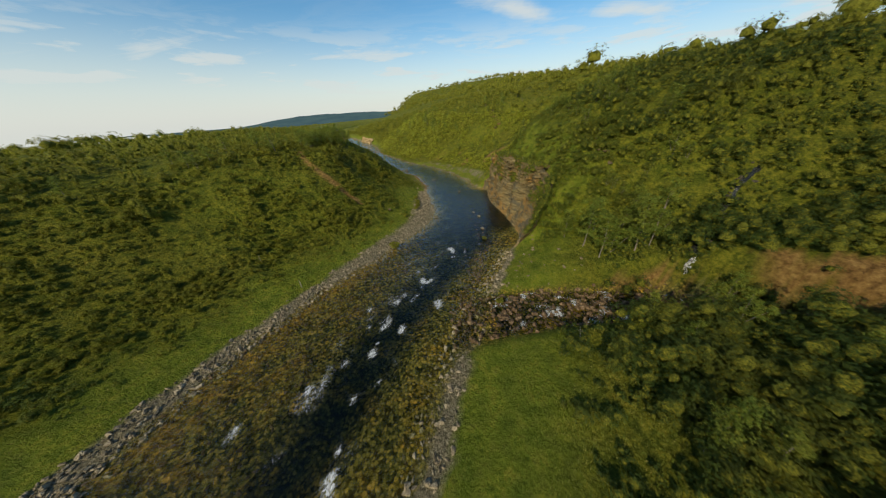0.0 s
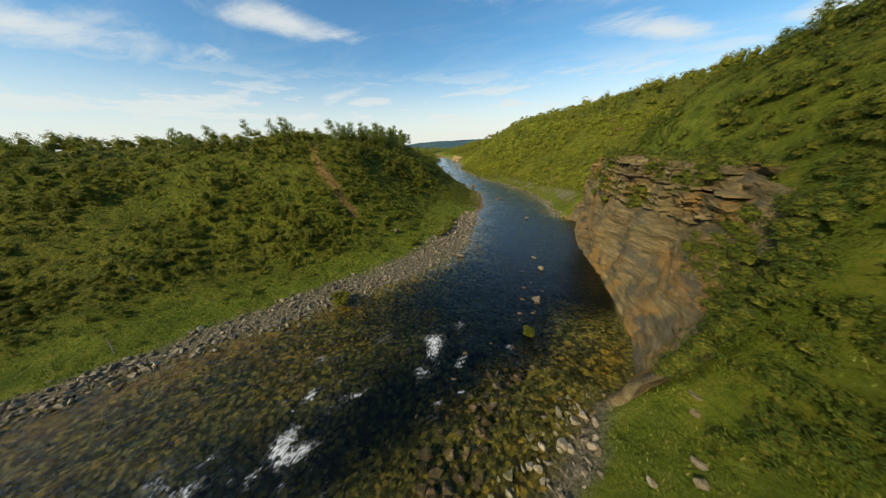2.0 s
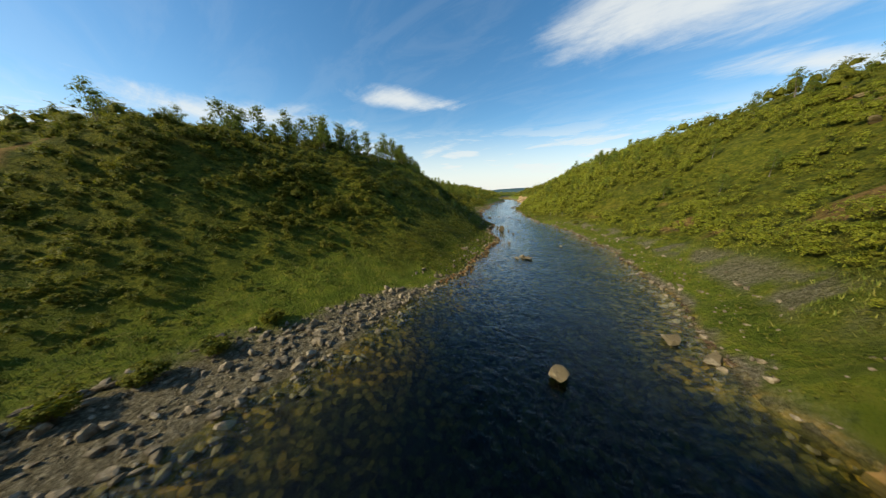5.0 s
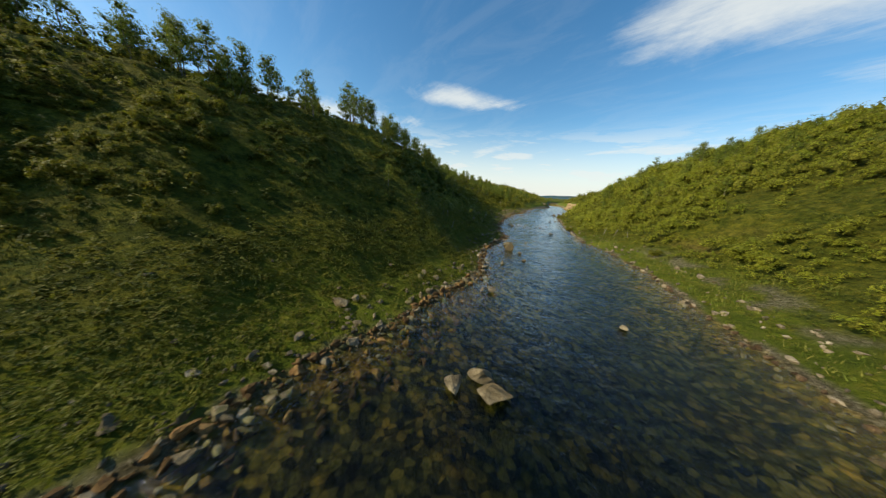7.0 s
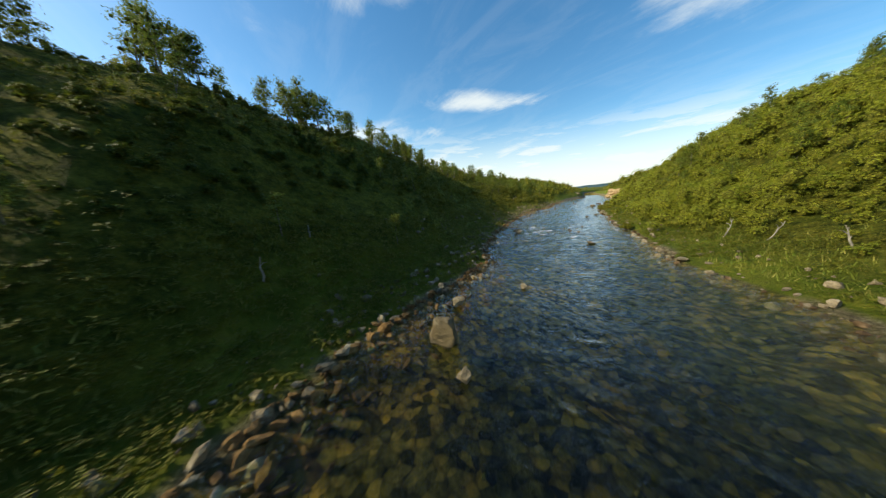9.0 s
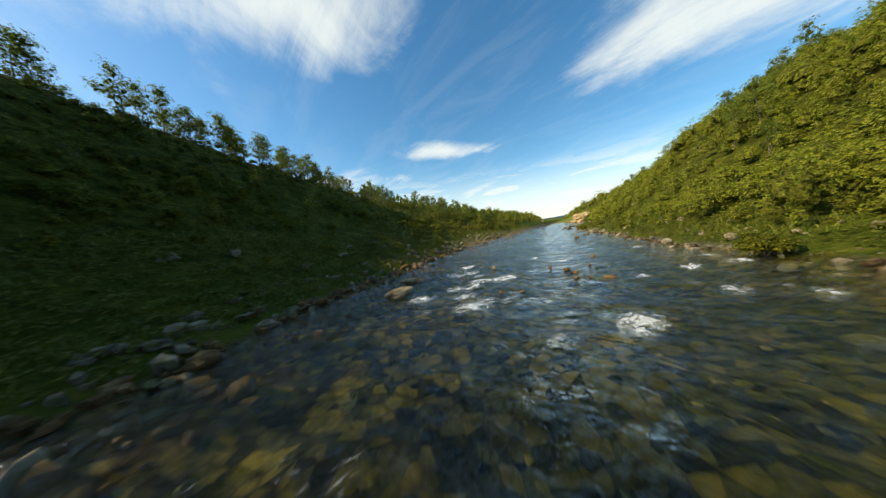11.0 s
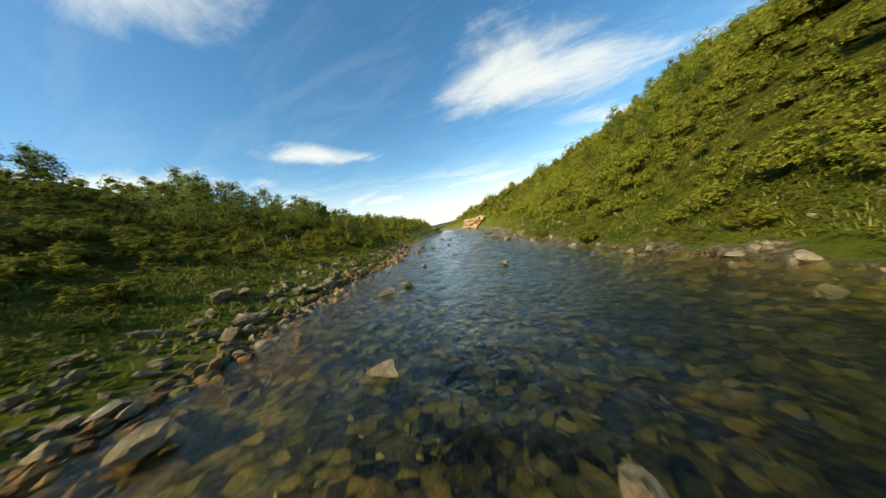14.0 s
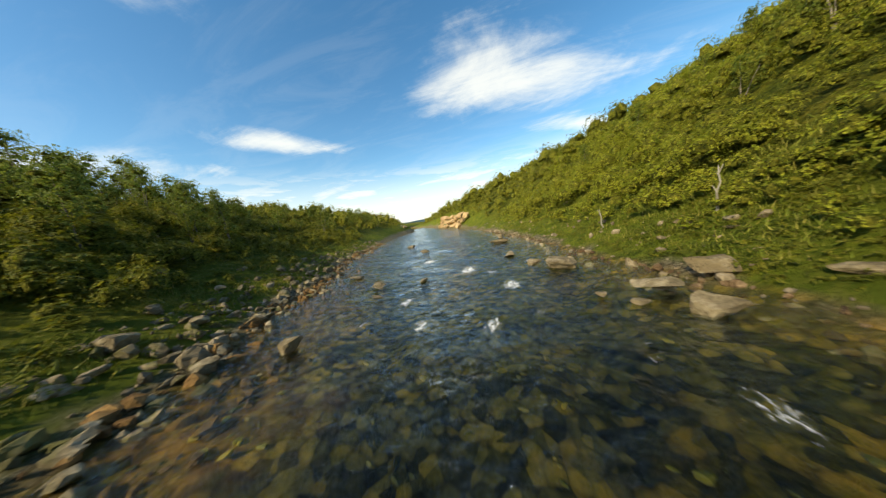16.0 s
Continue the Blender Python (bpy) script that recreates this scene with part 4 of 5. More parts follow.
def build_cliff():
    root = tagged(new("cliff"), "layered tan and rust sandstone cliff above the river", "cliff", kind="structure")
    ys = np.linspace(CY0, CY1, 200)
    base = np.interp(ys, RY, RX)
    prof_d = [-0.6, -0.2, 0.05, 0.2, 0.4, 0.7, 1.0, 1.3, 1.5, 1.8, 2.2, 2.8, 3.4, 4.4]
    prof_z = [-1.8, -0.1, 0.8, 1.8, 3.2, 5.0, 6.6, 6.9, 8.0, 9.2, 10.2, 10.0, 8.4, 4.0]
    t = np.linspace(0, 1, 130)
    k = np.linspace(0, 1, len(prof_d))
    d, z = np.interp(t, k, prof_d), np.interp(t, k, prof_z)
    rise, lean = cliff_rise(ys)[:, None], cliff_lean(ys)[:, None]
    Z = z[None] * np.where(z[None] > 0, rise, 1)
    Z = Z - 4.5 * smooth(t, 0.44, 0.52)[None] * smooth(-ys, -27, -23.5)[:, None]
    D = (np.minimum(d, 1.0)[None] * np.where(d[None] > 0, lean, 1) + np.maximum(d - 1.0, 0)[None] * np.minimum(lean, 0.9)) * np.where(d[None] > 0, 0.4 + 0.6 * rise, 1)
    Y = np.repeat(ys[:, None], len(t), 1)
    bed = (Z + 0.30 * Y) / 0.55
    step = TAB[np.floor(bed).astype(int) % 256, 7] + 0.35 * (bed - np.floor(bed))
    D = D + 0.17 * (step - 0.5) * smooth(Z, 0.0, 0.6) + 0.9 * fbm(Y / 4.5, Z / 3.0 + 40, 3) * smooth(Z, -0.2, 1.5) + 0.22 * fbm(Y / 0.7, Z / 0.5, 3)
    fine = (Z + 0.27 * Y + 0.4 * fbm(Y / 6, Z / 6, 2)) / 0.16
    D = D + 0.07 * (TAB[np.floor(fine).astype(int) % 256, 19] - 0.5) * smooth(Z, 0.2, 0.8)
    # broad buttresses and clefts
    D = D + 0.32 * np.sin(Y * 0.9 + 1.3 * np.sin(Y * 0.37)) * smooth(Z, 0.3, 3)
    me = grid_mesh("rock_face", base[:, None] + D, Y, Z, CLIFF)
    part("rock_face", me, root, "massive tan rock face with slanting beds and rust stains")
    # ledges: beds of separate slabs, proud of the face and stepping back upward
    r = random.Random(21)
    shapes = []
    for i in range(12):
        bm = bmesh.new()
        bmesh.ops.create_cube(bm, size=1.0)
        bmesh.ops.subdivide_edges(bm, edges=[e for e in bm.edges if abs((e.verts[0].co - e.verts[1].co).y) > 0.5], cuts=2)
        for v in bm.verts:
            v.co += Vector((r.uniform(-0.05, 0.05), r.uniform(-0.03, 0.03), r.uniform(-0.12, 0.12)))
        q = bpy.data.meshes.new("slab")
        bmesh.ops.recalc_face_normals(bm, faces=bm.faces)
        bm.to_mesh(q)
        bm.free()
        q.materials.append(SLAB)
        shapes.append(q)
    z0 = 5.2
    while z0 < 10.4:
        h = r.choice((0.12, 0.16, 0.22, 0.30, 0.44))
        y = 22.0 + r.uniform(0, 1.5)
        proud = r.choice((-0.15, -0.05, 0.05, 0.12, 0.30))
        while y < 51.5:
            ln_ = r.uniform(0.5, 2.4)
            yc = y + ln_ / 2
            rs, le = float(cliff_rise(yc)), float(cliff_lean(yc))
            q = (z0 + h / 2) / rs
            if r.random() < 0.95 and 6.6 < q < 10.4 and y > 28 + 1.8 * math.sin(z0 * 2.1):
                fd = float(np.interp(q, prof_z[:11], prof_d[:11]))
                dd = (le + max(fd - 1.0, 0) * min(le, 0.9)) * (0.4 + 0.6 * rs)
                depth = r.uniform(2.2, 3.0)
                x = np.interp(yc, RY, RX) + dd - 0.3 - proud + r.uniform(-0.16, 0.16) + depth / 2 + 0.32 * math.sin(yc * 0.9 + 1.3 * math.sin(yc * 0.37))
                ob = part("slab", r.choice(shapes), root)
                ob.matrix_world = Matrix.LocRotScale((x, yc, z0 + h / 2), Euler((r.uniform(-0.02, 0.02), r.uniform(-0.03, 0.03), r.uniform(-0.04, 0.04))), (depth, ln_ * 1.04, h * (0.96 + 0.08 * r.random())))
            y += ln_ * r.uniform(0.95, 1.08)
        z0 += h * r.uniform(0.92, 1.1)


PALEROCK = mat_rock("pale_orange_rock", (0.16, 0.10, 0.05), (0.36, 0.25, 0.13), (0.55, 0.42, 0.26), 1.2)


def build_far_gorge():
    """The narrow rock gate where the far reach of the river begins."""
    r = random.Random(4)
    for x0, y0, n, hgt, label in ((-43.9, 193, 13, 3.6, "pale orange rock wall at the river's narrows"), (-69, 208, 9, 2.6, "low broken rock wall at the river's narrows")):
        root = tagged(new("rock_wall"), label, "cliff", kind="structure")
        for i in range(n * 3):
            me = rock_mesh("block", 300 + i + int(hgt), PALEROCK, 2, 1.0, (1, 1, 1), 8)
            ob = part("block", me, root)
            lx = (i % n) * 1.9
            s = r.uniform(1.9, 2.9)
            ob.matrix_world = Matrix.LocRotScale((x0 - lx * 0.55 + r.uniform(-0.6, 0.6) + 0.8 * (i // n), y0 + lx, hgt * (0.15 + 0.33 * (i // n))), Euler((r.uniform(-0.2, 0.2), r.uniform(-0.2, 0.2), r.uniform(0, 6))), (s, s, s * 0.7))
    # outcrop bands high on the slope
    for x0, y0, n in ((31, 98, 12), (30, 26, 5)):
        root = tagged(new("rock_outcrop"), "band of broken grey-tan rock on the slope", "outcrop", kind="structure")
        for i in range(n):
            me = rock_mesh("block", 400 + i, CLIFF, 2, 1.0, (1, 1, 1), 8)
            ob = part("block", me, root)
            x, y = x0 + r.uniform(-0.8, 0.8), y0 + (i - n / 2) * 1.1
            s = r.uniform(0.9, 1.7) if n > 6 else r.uniform(0.5, 0.9)
            ob.matrix_world = Matrix.LocRotScale((x, y, ground_z(x, y) + 0.15), Euler((0.1, 0.1, r.uniform(0, 6))), (s, s * 1.3, s * 0.6))


def mat_fell():
    k = Mat("distant_woodland_with_haze", 1.0, 0.0)
    # Blue of the distant haze is put into the woodland colour.
    k.color(k.ramp(k.noise(0.006, 6, 0.65), [(0.3, (0.045, 0.085, 0.11)), (0.7, (0.075, 0.125, 0.135))]))
    return k.m


def build_fell():
    xs, ys = np.linspace(-3200, 500, 130), np.linspace(2600, 4300, 40)
    X, Y = np.meshgrid(xs, ys)
    h = 112 * np.exp(-(((X + 1150) / 1050) ** 4))
    Z = -45 + h * np.exp(-(((Y - 3500) / 520) ** 2)) + 12 * fbm(X / 260, Y / 260, 4)
    me = grid_mesh("distant_fell", X, Y, Z, mat_fell())
    tagged(new("distant_fell", me), "long wooded fell on the horizon, coloured blue for haze", "hill", kind="structure")


build_cliff()
build_far_gorge()
build_fell()
build_gravel()
build_boulders()

# ---- plants ----
VEG = np.random.RandomState(23)
LEAF_HERB = mat_leaf("herb_leaf", (0.075, 0.10, 0.009), (0.17, 0.19, 0.018), (0.30, 0.265, 0.04))


def leaf_quads(centers, radii, counts, length, width, hollow=0.45, up=0.8):
    """Small diamond leaves filling the outer shells of ellipsoids."""
    idx = np.repeat(np.arange(len(centers)), counts)
    n = len(idx)
    u = VEG.randn(n, 3)
    u /= np.linalg.norm(u, axis=1)[:, None]
    u[:, 2] = np.where(u[:, 2] < -0.35, -u[:, 2], u[:, 2])
    rad = (hollow**3 + (1.15 - hollow**3) * VEG.rand(n)) ** (1 / 3)
    p = centers[idx] + u * radii[idx] * rad[:, None]
    nm = u * 0.8 + VEG.randn(n, 3) * 0.38 + np.array([0, 0, up])
    nm /= np.linalg.norm(nm, axis=1)[:, None]
    a = np.cross(nm, VEG.randn(n, 3))
    a /= np.linalg.norm(a, axis=1)[:, None] + 1e-9
    b = np.cross(nm, a)
    ln_ = (np.asarray(length)[idx] if np.ndim(length) else length) * VEG.uniform(0.6, 1.35, n)
    wd = ln_ * width * 1.25
    a, b = a * ln_[:, None] * 0.5, b * wd[:, None] * 0.5
    v = np.stack([p - a + b * 0.8, p - a * 0.7 - b, p + a], 1).reshape(-1, 3)
    return v, np.arange(3 * n).reshape(-1, 3)


def blob(level, seed):
    """A lumpy open-bottomed shell of unit radius, the dense heart of a bush."""
    bm = bmesh.new()
    bmesh.ops.create_icosphere(bm, subdivisions=level, radius=1.0)
    bmesh.ops.delete(bm, geom=[q for q in bm.faces if q.calc_center_median().z < -0.55], context="FACES")
    for v in bm.verts:
        v.co *= 1.0 + 0.55 * noise.noise(v.co * 1.7 + Vector((seed * 7.3, 0, 0)))
    bmesh.ops.triangulate(bm, faces=bm.faces)
    bm.verts.index_update()
    v = np.array([q.co[:] for q in bm.verts])
    f = np.array([[w.index for w in q.verts] for q in bm.faces])
    bm.free()
    return v, f


BLOBS = {lv: [blob(lv, i) for i in range(5)] for lv in (1, 2)}


def bush_mesh(name, centers, radii, counts, length, width, level, mat, hollow=0.5, up=0.5, heart=0.5):
    """Bush lobes: a lumpy dark heart each, with loose leaves standing off it."""
    V, F, base = [], [], 0
    pick = VEG.randint(0, 5, len(centers))
    for i in range(5):
        v, f = BLOBS[level][i]
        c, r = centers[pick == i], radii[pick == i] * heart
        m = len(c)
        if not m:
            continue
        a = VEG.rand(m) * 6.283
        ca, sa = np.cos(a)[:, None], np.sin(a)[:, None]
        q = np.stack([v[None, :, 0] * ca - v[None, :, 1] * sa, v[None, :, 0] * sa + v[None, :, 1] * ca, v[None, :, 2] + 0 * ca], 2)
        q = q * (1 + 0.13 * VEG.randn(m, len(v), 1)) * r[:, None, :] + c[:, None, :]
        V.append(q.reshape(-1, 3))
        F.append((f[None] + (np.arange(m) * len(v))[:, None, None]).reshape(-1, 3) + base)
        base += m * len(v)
    solid = sum(len(f) for f in F)
    v, f = leaf_quads(centers, radii, counts, length, width, hollow, up)
    V.append(v)
    F.append(f + base)
    f = np.concatenate(F)
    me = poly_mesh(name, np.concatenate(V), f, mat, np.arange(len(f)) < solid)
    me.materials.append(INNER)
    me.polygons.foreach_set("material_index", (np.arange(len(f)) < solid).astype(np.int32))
    return me


def jitter_grid(x0, x1, y0, y1, s):
    X, Y = np.meshgrid(np.arange(x0, x1, s), np.arange(y0, y1, s))
    return (X + VEG.uniform(-0.5, 0.5, X.shape) * s * 1.2).ravel(), (Y + VEG.uniform(-0.5, 0.5, X.shape) * s * 1.2).ravel()


def shrub_field(name, label, side, y0, y1, d0, d1, spacing, size, lobes, leaves, leaf, thick=0.0, far=False, mat=None, level=1):
    x, y = jitter_grid(-900 if far else -140, 900 if far else 130, y0, y1, spacing)
    xl, xr = shores(y)
    d = xl - x if side < 0 else x - xr
    keep = (d > d0) & (d < d1)
    x, y, d = x[keep], y[keep], d[keep]
    z, gravel, bed, lush, soil = land(x, y)
    m = fbm(x / 6, y / 6, 4) + 0.35 * fbm(x / 25, y / 25, 2) + thick
    taper = 2 if side > 0 else 3.5 if y0 >= 130 else 7
    edge = smooth(d, d0, d0 + taper) if d0 < 10 else 1.0
    open_ = gravel + bed + soil * 1.5
    on_cliff = (side > 0) & (y > 20) & (y < 53) & (d < 3.0)
    keep = (VEG.rand(len(x)) < np.clip(1.0 + (1.3 if thick >= 0 else 2.6) * m, 0.5 if thick >= 0 else 0.1, 1.0) * (0.3 + 0.7 * edge)) & (open_ < 0.25) & ~on_cliff
    x, y, z, d, m = x[keep], y[keep], z[keep], d[keep], m[keep]
    n = len(x)
    s = size * (0.55 + 1.25 * VEG.rand(n) ** 3.0) * (0.75 + 0.6 * np.clip(m + 0.3, 0, 1)) * (0.6 + 0.4 * (smooth(d, d0, d0 + taper + 1) if d0 < 10 else 1.0))
    li = np.repeat(np.arange(n), lobes)
    off = VEG.randn(len(li), 3) * np.array([0.46, 0.46, 0.16])
    c = np.stack([x[li], y[li], z[li]], 1) + off * s[li][:, None]
    c[:, 2] = land(c[:, 0], c[:, 1])[0] + np.abs(off[:, 2]) * s[li]
    hgt = s[li] * VEG.uniform(0.45, 0.95, len(li))
    c[:, 2] += hgt * 0.55
    r = np.stack([s[li] * VEG.uniform(0.34, 0.6, len(li)), s[li] * VEG.uniform(0.34, 0.6, len(li)), hgt * 0.65], 1)
    share = (s[li] / np.mean(s)) ** 1.7
    counts = np.maximum(leaves * 0.4, leaves * share / np.mean(share)).astype(int)
    me = bush_mesh(name, c, r, counts, leaf * (0.8 + (0.5 if far else 0.25) * np.minimum(s[li], 2.0)), 0.8, level, mat or LEAF_SHRUB)
    ob = new(name, me)
    return tagged(ob, label, "shrubs", kind="stuff")


def build_shrubs():
    left, right = "low willow and birch shrubs covering the heath slope", "dense green birch scrub covering the sunny slope"
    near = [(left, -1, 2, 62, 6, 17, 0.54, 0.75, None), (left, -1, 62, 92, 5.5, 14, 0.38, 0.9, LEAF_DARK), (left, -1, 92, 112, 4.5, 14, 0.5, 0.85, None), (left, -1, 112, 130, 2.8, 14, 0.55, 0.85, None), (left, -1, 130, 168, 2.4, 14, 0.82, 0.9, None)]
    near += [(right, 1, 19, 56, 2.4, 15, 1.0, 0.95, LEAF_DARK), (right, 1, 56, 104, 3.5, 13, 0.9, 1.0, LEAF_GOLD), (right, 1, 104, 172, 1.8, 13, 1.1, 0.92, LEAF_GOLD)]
    for label, side, y0, y1, d0, d1, size, spacing, mat in near:
        shrub_field("shrubs", label, side, y0, y1, d0, d1, spacing, size, 3, 62 if y0 == 104 else 54, 0.125 if y0 == 104 else 0.15, {56: -0.22, 112: -0.1, 130: 0.05}.get(y0, 0.0), mat=mat)
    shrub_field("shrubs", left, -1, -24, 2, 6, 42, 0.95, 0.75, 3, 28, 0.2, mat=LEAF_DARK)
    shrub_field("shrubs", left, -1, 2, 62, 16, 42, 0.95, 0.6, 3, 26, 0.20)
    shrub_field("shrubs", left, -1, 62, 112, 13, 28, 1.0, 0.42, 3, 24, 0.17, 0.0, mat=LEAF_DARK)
    shrub_field("shrubs", left, -1, 112, 132, 13, 30, 1.0, 0.5, 3, 26, 0.17, -0.1)
    shrub_field("shrubs", left, -1, 132, 172, 13, 30, 1.1, 0.85, 3, 32, 0.19, 0.1)
    shrub_field("shrubs", right, 1, -24, 11, 9, 42, 1.35, 1.35, 4, 40, 0.2, 0.15, mat=LEAF_DEEP)
    shrub_field("shrubs", right, 1, 11, 56, 14, 40, 1.15, 1.0, 3, 36, 0.2, 0.2, mat=LEAF_DEEP)
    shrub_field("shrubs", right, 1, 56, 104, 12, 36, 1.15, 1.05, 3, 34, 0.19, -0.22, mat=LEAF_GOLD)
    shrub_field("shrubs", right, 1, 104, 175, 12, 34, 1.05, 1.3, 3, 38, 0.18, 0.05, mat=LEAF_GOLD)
    shrub_field("far_scrub", left, -1, -60, 240, 28, 90, 2.6, 1.45, 2, 14, 0.4, 0.1)
    shrub_field("far_scrub", right, 1, -60, 240, 34, 90, 2.6, 1.75, 2, 14, 0.4, 0.1)
    shrub_field("far_scrub", left, -1, 172, 300, 4, 40, 2.2, 1.9, 2, 18, 0.4, 0.15)
    shrub_field("far_scrub", right, 1, 175, 300, 3, 40, 2.2, 2.0, 2, 18, 0.4, 0.2)
    shrub_field("far_woods", "far birch woodland on the plain", -1, -80, 700, 85, 500, 12.0, 3.8, 2, 10, 0.9, 0.1, True)
    shrub_field("far_woods", "far birch woodland on the hill", 1, -80, 700, 85, 400, 11.0, 4.4, 2, 10, 0.9, 0.2, True)


def build_ledge_plants():
    """Tufts of birch and willow rooted on the cliff's ledges, rim and overgrown shoulder."""
    n = 1700
    y = VEG.uniform(21.5, 53, n)
    z = 4.6 + 6.2 * VEG.rand(n) ** 0.8
    shoulder = 0.6 * smooth(-y, -31, -26) * smooth(z, 5.0, 5.8) * (1 - smooth(z, 7.0, 7.8))
    keep = (fbm(y / 2.5, z / 1.2, 3) + shoulder > np.interp(z, [4.6, 6, 9, 10.5], [0.5, 0.24, 0.08, -0.15])) & (cliff_rise(y) > 0.2)
    y, z = y[keep], z[keep]
    rs, le = cliff_rise(y), cliff_lean(y)
    d = np.interp(z, [4.0, 5.0, 6.6, 6.9, 8.0, 9.2, 10.3, 10.6], [0.55, 0.7, 1.0, 1.3, 1.5, 1.8, 2.2, 3.0])
    d = (np.minimum(d, 1.0) * le + np.maximum(d - 1.0, 0) * np.minimum(le, 0.9)) * (0.4 + 0.6 * rs)
    x = np.interp(y, RY, RX) + d - 0.1
    s = VEG.uniform(0.3, 0.75, len(x))
    me = bush_mesh("ledge_shrubs", np.stack([x, y, z * rs + 0.1], 1), np.stack([s, s * 1.4, s * 0.6], 1), np.full(len(x), 40), 0.16, 0.8, 1, LEAF_DARK)
    tagged(new("ledge_shrubs", me), "green tufts of shrub on the cliff ledges", "shrubs", kind="stuff")


def tube(bm, pts, radii, sides=6):
    rings = []
    for i, (p, r) in enumerate(zip(pts, radii)):
        p = Vector(p)
        q = Vector(pts[min(i + 1, len(pts) - 1)]) - Vector(pts[max(i - 1, 0)])
        a = q.cross(Vector((0.3, 1, 0.2))).normalized()
        b = q.cross(a).normalized()
        rings.append([bm.verts.new(p + (a * math.cos(6.283 * k / sides) + b * math.sin(6.283 * k / sides)) * r) for k in range(sides)])
    for u, w in zip(rings, rings[1:]):
        for k in range(sides):
            bm.faces.new((u[k], u[(k + 1) % sides], w[(k + 1) % sides], w[k]))
    bm.faces.new(rings[-1])


def mat_bark():
    k = Mat("pale_birch_bark", 0.8, 0.2)
    n1 = k.noise(6, 5, 0.6, k.coords((1, 1, 3)))
    k.color(k.ramp(n1, [(0.3, (0.05, 0.04, 0.03)), (0.5, (0.17, 0.145, 0.11)), (0.75, (0.38, 0.35, 0.29))]))
    k.bump(n1, 0.4, 0.02)
    return k.m


BARK = mat_bark()


def make_tree(seed, height, lean, dense):
    """A crooked mountain birch: a trunk, limbs and a crown in loose clumps."""
    r = random.Random(seed)
    root = new("birch_tree")
    steps = 8
    stems = []
    for stem in range(1 + seed % 2):
        bm = bmesh.new()
        pts, p = [], Vector((0.12 * stem, 0.08 * stem, -0.3))
        dx, dy = r.uniform(-1, 1) * (lean + 0.2 * stem), r.uniform(-1, 1) * (lean + 0.2 * stem)
        tall = height * (0.9 - 0.2 * stem)
        for i in range(steps + 1):
            pts.append(p.copy())
            p = p + Vector((dx + r.uniform(-0.12, 0.12), dy + r.uniform(-0.12, 0.12), 1)) * (tall / steps)
        rad = [0.012 * height * (1 - 0.85 * i / steps) + 0.007 for i in range(steps + 1)]
        tube(bm, pts, rad, 6)
        me = bpy.data.meshes.new("trunk")
        bm.to_mesh(me)
        bm.free()
        me.materials.append(BARK)
        part("trunk", me, root, "pale crooked trunk")
        stems.append((pts, rad))
    c, rr = [], []
    for i in range(15):
        pts, rad = stems[i % len(stems)]
        k = min(steps, 3 + i * (steps - 2) // 14)
        h = k / steps
        a = i * 2.4 + r.uniform(-0.5, 0.5)
        reach = height * 0.21 * (0.42 + 0.58 * math.sin(math.pi * min(1, 0.15 + 0.85 * h))) * r.uniform(0.65, 1.2)
        tip = pts[k] + Vector((math.cos(a) * reach, math.sin(a) * reach, reach * r.uniform(0.2, 0.7)))
        if i % 3 == 0 and k < steps:
            mid = pts[k].lerp(tip, 0.5) + Vector((0, 0, 0.12 * reach))
            bm = bmesh.new()
            tube(bm, [pts[k], mid, tip], [rad[k] * 0.5, rad[k] * 0.35, 0.006], 4)
            me = bpy.data.meshes.new("limb")
            bm.to_mesh(me)
            bm.free()
            me.materials.append(BARK)
            part("limb", me, root)
        w = height * r.uniform(0.095, 0.16)
        c.append(tuple(tip))
        rr.append((w, w, w * r.uniform(0.8, 1.2)))
        c.append(tuple(pts[k].lerp(tip, 0.45)))
        rr.append((w * 0.8, w * 0.8, w * 0.85))
    crown = bush_mesh("crown", np.array(c), np.array(rr), np.full(len(c), dense), 0.16 + 0.02 * height, 0.8, 1, LEAF_TREE, 0.2, 0.1, 0.22)
    part("crown", crown, root, "loose open crown of small leaves")
    return tagged(root, "small crooked mountain birch with an open green crown", "tree", "birch trees on the slopes")


def joined_trees(label, spots):
    """Far trees in one mesh: spots are pairs of a tree and its place."""
    cache, V, F, M, base = {}, [], [], [], 0
    for tree, m in spots:
        if tree.name not in cache:
            vs, fs, ms, k = [], [], [], 0
            for ch in tree.children:
                me = ch.data
                me.calc_loop_triangles()
                tri = np.array([t.vertices[:] for t in me.loop_triangles], np.int32)
                idx = np.array([t.material_index for t in me.loop_triangles], np.int32)
                vs.append(np.array([v.co[:] for v in me.vertices]))
                fs.append(tri + k)
                ms.append(idx + 1 if ch.name.startswith("crown") else idx * 0)
                k += len(me.vertices)
            cache[tree.name] = np.concatenate(vs), np.concatenate(fs), np.concatenate(ms)
        v, f, q = cache[tree.name]
        mm = np.array(m)
        V.append(v @ mm[:3, :3].T + mm[:3, 3])
        F.append(f + base)
        M.append(q)
        base += len(v)
    me = poly_mesh("birch_wood", np.concatenate(V), np.concatenate(F), BARK, False)
    me.materials.append(LEAF_TREE)
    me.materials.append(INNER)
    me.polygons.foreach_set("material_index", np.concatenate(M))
    return tagged(new("birch_wood", me), label, "trees", kind="stuff")


